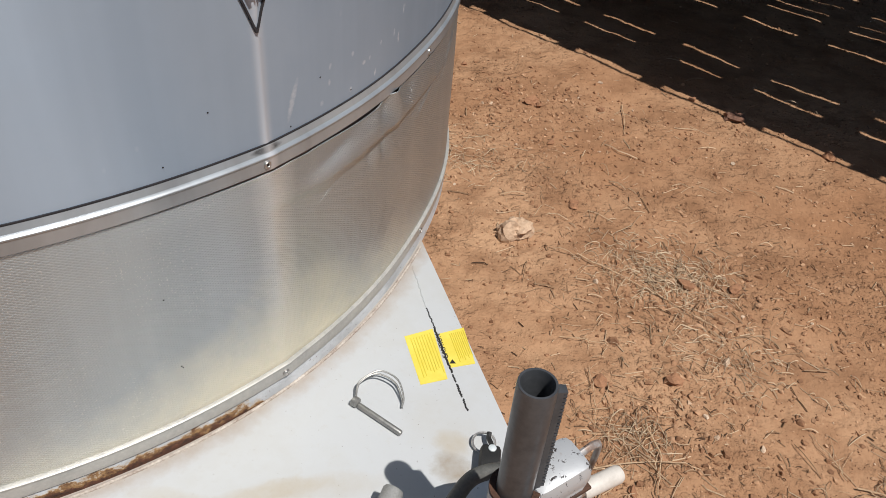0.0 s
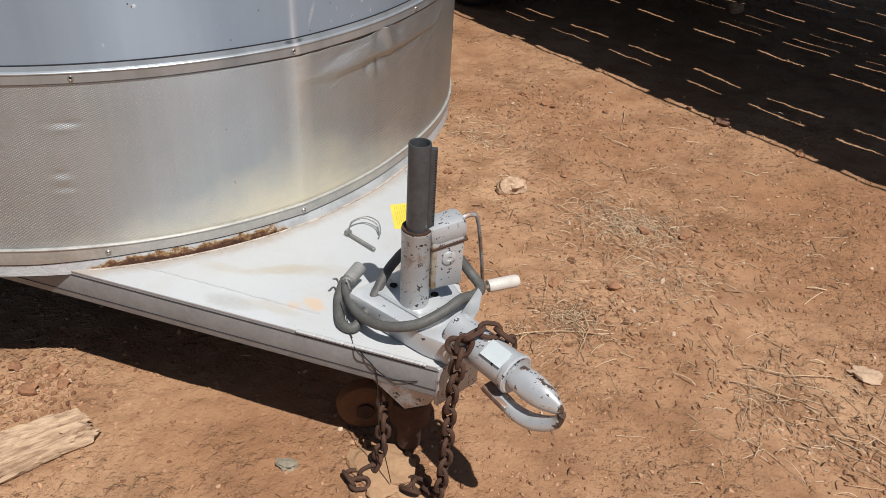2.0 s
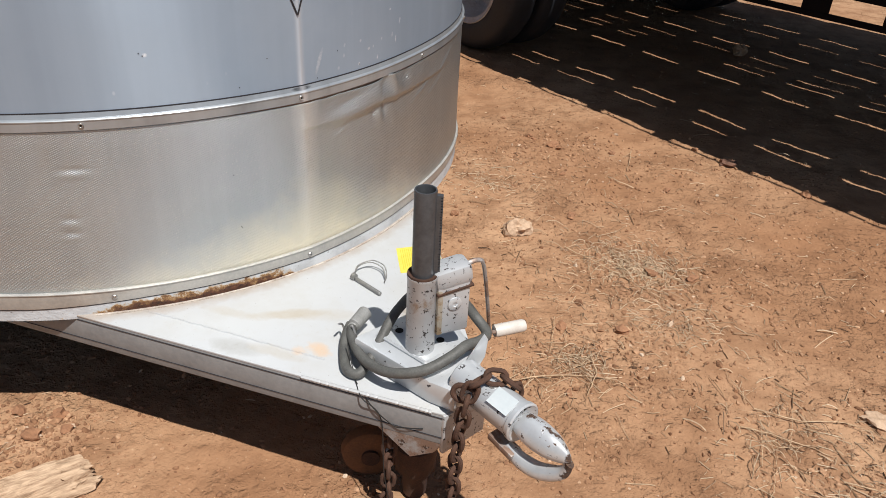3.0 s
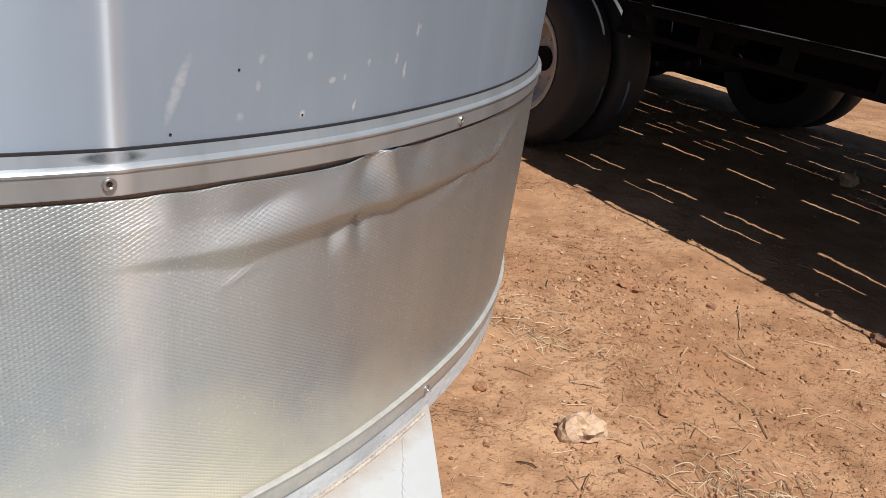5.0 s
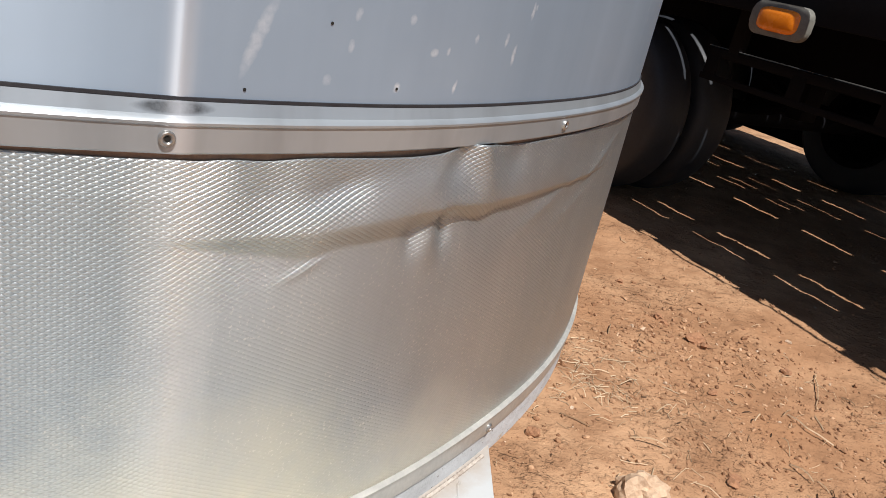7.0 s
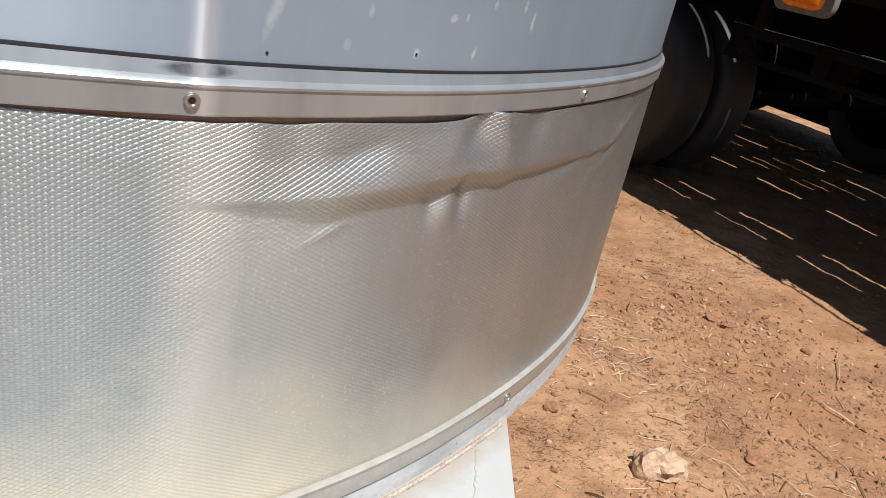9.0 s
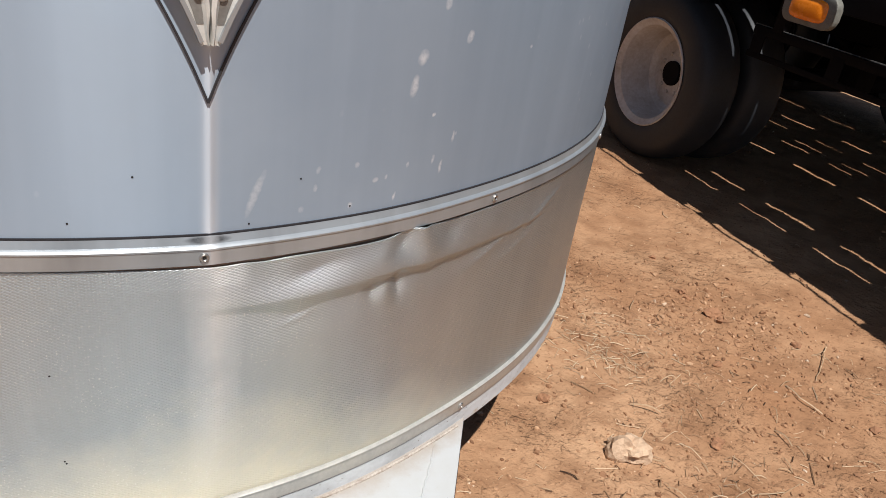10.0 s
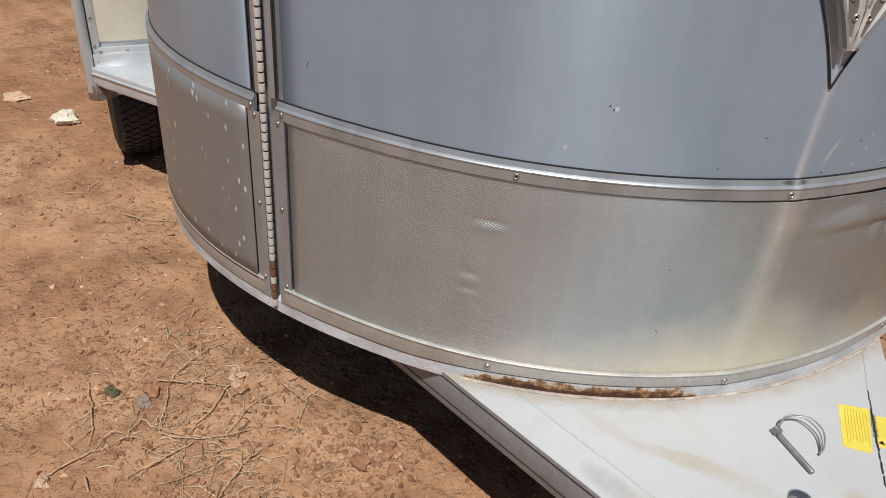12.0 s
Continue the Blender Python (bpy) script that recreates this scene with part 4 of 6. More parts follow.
# ---- jack on its stand ----
stand = part("jack_stand", prism([(-0.375, -0.105), (-0.15, -0.066), (-0.088, -0.042), (-0.088, 0.042), (-0.15, 0.080), (-0.24, 0.112), (-0.375, 0.112)], 0.4206, 0.482, 0.010),
             SILVER_CLEAN, trailer, "silver painted welded stand on the drawbar")
part("mount_plate", prism([(-0.345, -0.055), (-0.20, -0.034), (-0.20, 0.046), (-0.345, 0.055)], 0.4823, 0.489, 0.002), SILVER_CLEAN, stand)
weld("weld_bead", [(-0.345, -0.057, 0.486), (-0.199, -0.036, 0.486), (-0.199, 0.046, 0.486)], 0.0045, stand, SILVER_CLEAN)
for x, y in ((-0.238, 0.041), (-0.322, -0.012)):
    part("bolt_hole", lathe([(0.0095, 0), (0.0095, 0.0012)], 14, Matrix.Translation((x, y, 0.4888))), HOLE, stand)
fin = part("chain_bracket", prism([(0.0, 0.0), (0.030, -0.004), (0.044, 0.03), (0.046, 0.070), (0.036, 0.082), (0.012, 0.03)], -0.003, 0.003, 0.001), SILVER_CLEAN, stand)
fin.matrix_basis = Matrix.Translation((-0.15, 0.035, 0.478)) @ Euler((radians(78), 0, radians(35))).to_matrix().to_4x4()

JX, JY = -0.247, -0.012
at = Matrix.Translation((JX, JY, 0))
jack = part("tongue_jack", lathe([(0.0285, 0.489), (0.0325, 0.489), (0.0325, 0.675), (0.0335, 0.677), (0.0335, 0.683), (0.0280, 0.683)], 36, at, closed=True),
            SILVER_RUSTY, trailer, "chipped silver tongue jack with dark inner tube")
part("rust_ring", lathe([(0.0240, 0.676), (0.0325, 0.676), (0.0328, 0.688), (0.0240, 0.685)], 36, at, closed=True), RUST, jack)
part("inner_tube", lathe([(0.0195, 0.20), (0.0236, 0.20), (0.0236, 0.880), (0.0230, 0.8825), (0.0202, 0.8825), (0.0195, 0.880)], 40, at, closed=True),
     DARK_TUBE, jack, "dark grey steel inner tube, open on top")
part("tube_inside", lathe([(0.0192, 0.60), (0.0192, 0.79)], 24, at), RUST, jack)
ra_ = radians(50)
rack = bmesh.new()
for k in range(36):
    box(0.006, 0.012, 0.0035, (0.0325, 0, 0.652 + k * 0.0062), None, 0, rack)
box(0.012, 0.013, 0.222, (0.0250, 0, 0.760), None, 0, rack)
rack_ob = part("toothed_rack", rack, DARK_TUBE, jack)
rack_ob.matrix_basis = at @ Matrix.Rotation(ra_, 4, "Z")
# gear housing beside the socket
house = Matrix.Translation((JX, JY, 0)) @ Matrix.Rotation(radians(72), 4, "Z")
bm = bmesh.new()
box(0.078, 0.058, 0.135, (0.064, 0.0, 0.600), None, 0.009, bm)
gear = part("gear_housing", bm, SILVER_RUSTY, jack, "square silver gear housing with rust stains")
gear.matrix_basis = house
cap = part("housing_cap", box(0.090, 0.064, 0.052, (0.064, 0.0, 0.674), Euler((0, radians(-9), 0)).to_matrix(), 0.016), SILVER_RUSTY, jack)
cap.matrix_basis = house
seam_ = part("rust_seam", box(0.086, 0.0645, 0.006, (0.066, 0.0, 0.6465), Euler((0, radians(-9), 0)).to_matrix(), 0.002), RUST, jack)
seam_.matrix_basis = house
joint = part("rust_seam", box(0.016, 0.0600, 0.118, (0.0330, 0.0, 0.592), None, 0.006), OCHRE, jack, "ochre rust-stained weld joint")
joint.matrix_basis = house
stamp = part("housing_boss", lathe([(0.016, 0), (0.016, 0.003), (0.012, 0.0045), (0.006, 0.0045), (0.005, 0.002)], 18), SILVER, gear)
stamp.matrix_basis = Matrix.Translation((0.065, -0.029, 0.612)) @ Euler((radians(90), 0, 0)).to_matrix().to_4x4()
# crank with its white grip
crank_pts = smooth_line([(0.105, 0.0, 0.690), (0.128, 0.002, 0.692), (0.146, 0.006, 0.674), (0.178, 0.034, 0.56), (0.204, 0.060, 0.455), (0.212, 0.064, 0.432), (0.226, 0.066, 0.427)], 6)
crank = part("crank", pipe(crank_pts, 0.0056, 8, flat=0.8), RUSTY_PAINT, jack, "bent crank arm with white plastic grip")
crank.matrix_basis = house

# lower leg and castor
part("lower_leg", lathe([(0.032, 0.17), (0.032, 0.415)], 28, at), SILVER_RUSTY, jack)
part("foot_flange", lathe([(0.030, 0.03), (0.034, 0.10), (0.050, 0.12), (0.054, 0.20), (0.036, 0.215)], 24, at), RUST, jack)
castor = part("castor", lathe([(0.02, -0.026), (0.058, -0.024), (0.072, -0.018), (0.078, 0), (0.072, 0.018), (0.058, 0.024), (0.02, 0.026)], 30), RUST_ORANGE, jack, "rusty iron castor wheel")
castor.matrix_basis = Matrix.Translation((-0.385, -0.048, 0.080)) @ Euler((radians(90), 0, radians(53))).to_matrix().to_4x4()
part("castor_hub", lathe([(0.024, -0.034), (0.024, 0.034)], 18), RUST, castor)
part("castor_arm", pipe(smooth_line([(JX, JY, 0.12), (JX - 0.05, JY - 0.005, 0.115), (-0.365, -0.030, 0.085)], 6), 0.013, 8), SILVER_RUSTY, jack)

# ---- coupler ----
along = Matrix(((0, 0, 1, 0), (0, 1, 0, 0), (-1, 0, 0, 0), (0, 0, 0, 1)))


def ax(z, pitch=0.0):
    """Turns a lathe's axis to lie forward."""
    return Matrix.Translation((0, 0, z)) @ Euler((0, radians(pitch), 0)).to_matrix().to_4x4() @ along


coupler = part("coupler", lathe([(0.034, -0.12), (0.040, -0.115), (0.041, 0.050), (0.0440, 0.052), (0.0448, 0.062), (0.041, 0.065), (0.034, 0.060)], 36, ax(0.487, 0)),
               SILVER, trailer, "chipped silver ball coupler with rusty tip")
nose = bmesh.new()
bmesh.ops.create_uvsphere(nose, u_segments=28, v_segments=16, radius=1)
for v in nose.verts:
    x, y, z = v.co
    t = (x + 1) / 2
    w_ = (0.039 - 0.013 * t) * (1 - 0.35 * max(0, t - 0.72) / 0.28) * (1 - 0.18 * max(0, z))
    v.co = Vector((0.040 + 0.150 * t, y * w_, 0.487 - 0.004 * t + z * (0.037 - 0.005 * t) * (0.72 if z < 0 else 1.0)))
part("coupler_nose", nose, NOSE, coupler, "pointed silver ball socket")
latch_pts = smooth_line([(0.050, -0.024, 0.430), (0.070, -0.024, 0.424), (0.095, -0.022, 0.419), (0.128, -0.016, 0.420), (0.160, -0.008, 0.434), (0.180, -0.002, 0.452), (0.188, 0.0, 0.478)], 6)
latch = part("latch", pipe(latch_pts, [0.0105 + 0.0075 * math.sin(math.pi * min(1, k / (len(latch_pts) - 1) + 0.05)) for k in range(len(latch_pts))], 14, flat=0.78), NOSE, coupler, "silver latch jaw under the ball socket")
part("latch_tail", box(0.070, 0.034, 0.016, (0.044, -0.025, 0.430), Euler((0, radians(9), 0)).to_matrix(), 0.004), RUSTY_PAINT, latch, "rust-brown tail of the latch")
part("pale_label", box(0.056, 0.040, 0.0012, (0.020, -0.0190, 0.5240), Euler((radians(27), 0, 0)).to_matrix(), 0), LABEL, coupler)
part("coupler_pin", lathe([(0.006, 0), (0.006, 0.07), (0.009, 0.07), (0.009, 0.078)], 10, Matrix.Translation((-0.022, -0.005, 0.452))), STEEL, coupler)
part("nose_plate", box(0.012, 0.125, 0.11, (-0.104, 0, 0.362), None, 0.003), SILVER_RUSTY, coupler)


for side_ in (-1, 1):
    q = [(-0.232, 0.331), (-0.166, 0.268), (-0.120, 0.300), (-0.104, 0.331)]
    bm = bmesh.new()
    a_, b_ = [[bm.verts.new((u, side_ * (0.062 + (-0.104 - u) * 0.594 - o), z)) for u, z in q] for o in (0.001, 0.009)]
    bm.faces.new(a_), bm.faces.new(b_)
    for k in range(4):
        bm.faces.new((a_[k - 1], a_[k], b_[k], b_[k - 1]))
    part("tip_gusset", bm, RUSTY_PAINT, coupler, "", False)

# ---- safety chains ----
def stadium(length, width, n=7):
    h, r = (length - width) / 2, width / 2
    pts = [(h + r * math.cos(a), r * math.sin(a), 0) for a in np.linspace(-math.pi / 2, math.pi / 2, n)]
    return pts + [(-x, -y, 0) for x, y, _ in pts]


LINK = mesh_of(pipe(stadium(0.045, 0.029), 0.0056, 8, closed=True), "chain_link", RUST)


def chain(line, label, tail, twist=0.6):
    pts = smooth_line(line, 30)
    hook = part("safety_chain", tail, RUST, trailer, label)
    dist, k, pitch = 0.0, 0, 0.0335
    nxt = 0.0
    for a, b in zip(pts, pts[1:]):
        seg = (b - a).length
        while nxt <= dist + seg and seg > 0:
            p = a.lerp(b, (nxt - dist) / seg)
            q = (b - a).to_track_quat("X", "Z").to_matrix().to_4x4()
            ob = part("chain_link", LINK, None, hook)
            ob.matrix_basis = Matrix.Translation(p) @ q @ Matrix.Rotation(radians(90) * (k % 2) + twist + random.uniform(-0.15, 0.15), 4, "X")
            nxt += pitch
            k += 1
        dist += seg


ring = pipe(stadium(0.048, 0.032, 9), 0.006, 8, closed=True)
for v in ring.verts:
    v.co = Matrix.Translation((-0.062, -0.046, 0.500)) @ Euler((radians(70), 0, 0.5)).to_matrix().to_4x4() @ v.co
chain([(0.006, 0.048, 0.470), (0.002, 0.036, 0.518), (-0.014, 0.016, 0.540), (-0.036, -0.012, 0.542), (-0.046, -0.040, 0.522), (-0.050, -0.054, 0.46), (-0.056, -0.060, 0.36), (-0.058, -0.062, 0.24), (-0.060, -0.064, 0.12),
       (-0.068, -0.066, 0.045), (-0.11, -0.068, 0.022), (-0.15, -0.085, 0.020), (-0.135, -0.105, 0.022), (-0.10, -0.095, 0.035)], "rusty steel safety chain hanging from the coupler", ring)
ring2 = pipe(stadium(0.045, 0.03, 9), 0.005, 8, closed=True)
for v in ring2.verts:
    v.co = Matrix.Translation((-0.235, -0.104, 0.325)) @ Euler((radians(90), radians(70), 0.4)).to_matrix().to_4x4() @ v.co
chain([(-0.235, -0.104, 0.31), (-0.232, -0.106, 0.20), (-0.234, -0.112, 0.09), (-0.235, -0.135, 0.030), (-0.245, -0.165, 0.018), (-0.265, -0.192, 0.018), (-0.235, -0.195, 0.018), (-0.215, -0.170, 0.018)],
      "rusty steel safety chain under the drawbar", ring2, 0.2)

# ---- power cable with its plug ----
cable_pts = [(-0.428, -0.072, 0.462), (-0.399, -0.090, 0.456), (-0.335, -0.112, 0.456), (-0.268, -0.116, 0.466), (-0.212, -0.102, 0.482), (-0.166, -0.064, 0.502), (-0.152, -0.004, 0.518), (-0.153, 0.040, 0.526), (-0.160, 0.090, 0.512),
             (-0.180, 0.130, 0.504), (-0.220, 0.134, 0.520), (-0.252, 0.116, 0.556), (-0.298, 0.088, 0.572), (-0.340, 0.046, 0.558), (-0.348, 0.010, 0.532), (-0.342, -0.025, 0.508), (-0.328, -0.066, 0.474), (-0.316, -0.102, 0.448), (-0.308, -0.138, 0.434),
             (-0.338, -0.148, 0.433), (-0.385, -0.122, 0.436), (-0.425, -0.090, 0.446), (-0.446, -0.062, 0.456)]
cable = part("power_cable", pipe(smooth_line(cable_pts, 8), 0.0120, 10), RUBBER, trailer, "thick grey rubber power cable coiled round the jack")
plug_at = Matrix.Translation((-0.437, -0.052, 0.462)) @ Vector((-0.30, 0.88, 0.20)).to_track_quat("Z", "Y").to_matrix().to_4x4()
part("plug", lathe([(0.009, -0.030), (0.011, -0.026), (0.012, -0.012), (0.0165, -0.008), (0.0175, 0.038), (0.0158, 0.041), (0.012, 0.037)], 20, plug_at), plain("grey_plug", (0.20, 0.20, 0.19), (0.34, 0.34, 0.33), 40, 0.5, 0.2), cable, "grey cylindrical trailer plug")
for k in range(3):
    a = k * 2.1
    part("plug_clip", pipe(smooth_line([plug_at @ Vector((0.014 * math.cos(a), 0.014 * math.sin(a), -0.03)), plug_at @ Vector((0.028 * math.cos(a), 0.028 * math.sin(a), -0.02 - 0.01 * k)), plug_at @ Vector((0.03 * math.cos(a + 0.9), 0.03 * math.sin(a + 0.9), -0.04))], 5), 0.0028, 6), STEEL, cable)
for pts in ([(-0.375, -0.12, 0.47), (-0.30, -0.15, 0.425), (-0.255, -0.165, 0.415), (-0.225, -0.136, 0.36), (-0.205, -0.14, 0.2), (-0.17, -0.13, 0.03)],
            [(-0.42, -0.09, 0.45), (-0.33, -0.14, 0.43), (-0.245, -0.152, 0.40), (-0.20, -0.122, 0.352), (-0.17, -0.11, 0.36), (-0.14, -0.085, 0.365)]):
    part("thin_wire", pipe(smooth_line(pts, 8), 0.0013, 5), INK, cable)

# grip stands off the crank end
grip_a, grip_b = house @ Vector((0.212, 0.072, 0.426)), in_trailer(0.396, 0.874)
gdir = Vector((grip_b.x - grip_a.x, grip_b.y - grip_a.y, 0.0)).normalized()
gm = Matrix.Translation(grip_a + Vector((0, 0, -0.001))) @ gdir.to_track_quat("Z", "Y").to_matrix().to_4x4()
part("crank_grip", lathe([(0.009, 0.014), (0.0150, 0.015), (0.0165, 0.02), (0.0165, 0.092), (0.014, 0.098), (0.007, 0.10)], 22, gm), HANDLE, jack, "white plastic crank grip")

# ---- loose locking pin on the plate ----
p0, p1 = in_trailer(-0.073, 0.957), in_trailer(0.009, 0.906)
lock_pin = thing("locking_pin", trailer.matrix_world @ Matrix.Translation((p0.x, p0.y, 0.4206)) @ Matrix.Rotation(math.atan2(p1.y - p0.y, p1.x - p0.x), 4, "Z"),
                 "grey steel locking pin with wire bail on the plate", "locking pin")
PIN = plain("dull_pin_steel", (0.22, 0.22, 0.21), (0.40, 0.39, 0.37), 60, 0.45, 0.7)
part("pin", lathe([(0.004, 0.0), (0.0055, 0.003), (0.0055, 0.098), (0.004, 0.1)], 14, Matrix.Translation((0, 0, 0.0058)) @ along), PIN, lock_pin)
part("pin_head", lathe([(0.004, -0.013), (0.0095, -0.012), (0.0095, -0.002), (0.006, 0.0)], 14, Matrix.Translation((0, 0, 0.0095)) @ along), PIN, lock_pin)
to_pin = Matrix.Rotation(-math.atan2(p1.y - p0.y, p1.x - p0.x), 4, "Z") @ Matrix.Translation((-p0.x, -p0.y, 0))
for r_, z_ in ((0.0, 0.006), (0.0045, 0.010)):
    bail = [to_pin @ Vector((*in_trailer(x, y), 0)) for x, y in ((-0.076, 0.957), (-0.080, 0.978), (-0.076, 1.000), (-0.050 + r_, 1.020 + r_), (-0.014 + r_, 1.008 + r_), (0.004 + r_ * 0.6, 0.978 + r_ * 0.4), (0.006, 0.962))]
    bail = smooth_line([(q.x, q.y, z_ + h) for q, h in zip(bail, (0.0, 0.008, 0.014, 0.018, 0.014, 0.004, -0.003))], 7)
    part("wire_bail", pipe(bail, 0.0017, 7), PIN, lock_pin)

# ---- breakaway switch behind the jack ----
switch = part("breakaway_switch", box(0.036, 0.062, 0.038, (0, 0, 0.019), None, 0.008), INK, trailer, "black plastic breakaway switch with pull ring")
switch.matrix_basis = Matrix.Translation((-0.383, 0.148, 0.421)) @ Euler((0, 0, 0.62)).to_matrix().to_4x4()
part("pull_ring", pipe(stadium(0.040, 0.036, 9), 0.0022, 6, closed=True), STEEL, switch).matrix_basis = Matrix.Translation((-0.012, 0.052, 0.010)) @ Euler((radians(14), 0, 0)).to_matrix().to_4x4()
part("switch_lever", pipe(smooth_line([(0, 0.028, 0.020), (0.001, 0.042, 0.020), (-0.004, 0.056, 0.018), (-0.004, 0.066, 0.022)], 5), 0.0045, 7), INK, switch)
part("switch_screw", lathe([(0.007, 0), (0.007, 0.002), (0.004, 0.004)], 14), LABEL, switch).matrix_basis = Matrix.Translation((0.002, 0.020, 0.038))
part("switch_wire", pipe(smooth_line([(0.005, 0, 0.01), (0.03, -0.02, 0.004), (0.05, -0.06, 0.01), (0.03, -0.10, 0.03)], 6), 0.003, 6), INK, switch)

# ---- flatbed trailer standing behind ----
flatbed = thing("flatbed_trailer", pose(0, 0, 0, 0, 0, math.degrees(math.atan2(-0.64, 0.768))),
                "black flatbed trailer with plank deck and dual wheels", "trailer")
DECK_Z, EDGE = 1.42, 3.09


def build_deck():
    gaps = [3.19, 3.437, 3.637, 3.86, 4.10, 4.347, 4.50, 4.655, 4.785, 4.987, 5.257, 5.47, 5.685, 5.997, 6.30, 6.52]
    wide = {3.437: 0.021, 3.637: 0.019, 4.347: 0.019, 4.655: 0.013, 4.785: 0.008, 4.987: 0.010, 5.257: 0.019, 5.685: 0.010, 5.997: 0.017}
    for a, b in zip([EDGE + 0.05] + gaps[1:], gaps[1:] + [6.66]):
        ga, gb = wide.get(a, 0.0006) / 2, wide.get(b, 0.0006) / 2
        bm = bmesh.new()
        xs = steps(-8.5, 0.55, 0.15)
        rows = []
        for x in xs:
            ja, jb = [random.uniform(-0.0035, 0.0035) if g in wide else 0 for g in (a, b)]
            rows.append([bm.verts.new(q) for q in ((x, a + ga + ja, DECK_Z - 0.035), (x, b - gb + jb, DECK_Z - 0.035), (x, b - gb + jb, DECK_Z), (x, a + ga + ja, DECK_Z))])
        for r, q in zip(rows, rows[1:]):
            for k in range(4):
                bm.faces.new((r[k], r[(k + 1) % 4], q[(k + 1) % 4], q[k]))
        bm.faces.new(rows[0]), bm.faces.new(rows[-1])
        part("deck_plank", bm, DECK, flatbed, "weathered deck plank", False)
    x = -1.52 - 0.505 * 13
    while x < 0.6:
        part("cross_member", box(0.125, 3.36, 0.10, (x, 4.87, DECK_Z - 0.088), None, 0.004), TRUCK_BLACK, flatbed)
        part("stake_pocket", box(0.075, 0.05, 0.10, (x + 0.25, EDGE + 0.012, DECK_Z - 0.05), None, 0.004), TRUCK_BLACK, flatbed)
        x += 0.505


build_deck()
part("rub_rail", box(9.9, 0.012, 0.065, (-3.55, EDGE - 0.018, DECK_Z - 0.04), None, 0.003), TRUCK_BLACK, flatbed, "black rub rail along the deck edge")
part("side_rail", box(9.05, 0.035, 0.30, (-3.975, EDGE + 0.068, DECK_Z - 0.192), None, 0.006), TRUCK_BLACK, flatbed)
part("side_rail", box(9.05, 0.035, 0.30, (-3.975, 6.62, DECK_Z - 0.192), None, 0.006), TRUCK_BLACK, flatbed)
for y in (4.25, 5.45):
    part("chassis_beam", box(9.0, 0.11, 0.42, (-4.0, y, 1.05), None, 0.01), TRUCK_BLACK, flatbed)
guard_rail = part("under_rail", box(3.1, 0.009, 0.045, (-1.30, 3.4715, 0.872), None, 0.006), TRUCK_BLACK, flatbed, "black side rail under the deck")
part("lower_bar", box(3.1, 0.009, 0.03, (-1.30, 3.4685, 0.755), None, 0.004), TRUCK_BLACK, guard_rail)
# bright bar in place of the sunlight caught on the rail's top edge
part("sunlit_edge", pipe([(-2.85, 3.4765, 0.8965), (-1.05, 3.4765, 0.8965)], 0.0030, 8), STEEL, guard_rail, "thin steel bar standing in for the sunlit top edge of the rail")
for x in (-2.8, -2.32, -1.90, -1.48, -0.98, -0.62, 0.1):
    part("rail_post", box(0.075 if x != -0.98 else 0.14, 0.009, 0.12, (x, 3.470, 0.81), None, 0.003), TRUCK_BLACK, guard_rail)
for x in (-2.7, -1.1, 0.2):
    part("rail_hanger", box(0.06, 0.05, 0.40, (x, 3.49, 1.085), None, 0.003), TRUCK_BLACK, guard_rail)

lamp_line = [(sx * (0.090 + 0.042 * math.cos(a)), sz * (0.022 + 0.042 * math.sin(a))) for sx, sz, turn in ((1, 1, 1), (-1, 1, -1), (-1, -1, 1), (1, -1, -1)) for a in np.linspace(0, math.pi / 2, 7)[::turn]]
lamp_bm = prism(lamp_line, -0.018, 0.018, 0.005)
for v in lamp_bm.verts:
    v.co = Vector((v.co.x - 2.245, EDGE + 0.032 - v.co.z, 1.068 + v.co.y))
lamp = part("marker_lamp", lamp_bm, GREY_LAMP, flatbed, "amber side marker lamp in a rounded grey housing")
lens = bmesh.new()
bmesh.ops.create_uvsphere(lens, u_segments=24, v_segments=12, radius=1)
for v in lens.verts:
    n_ = v.co.copy()
    v.co = Vector((-2.245 + 0.096 * math.copysign(abs(n_.x) ** 0.45, n_.x), EDGE + 0.016 - 0.022 * max(0, -n_.y), 1.068 + 0.045 * math.copysign(abs(n_.z) ** 0.55, n_.z)))
part("amber_lens", lens, AMBER, lamp, "amber plastic lens")


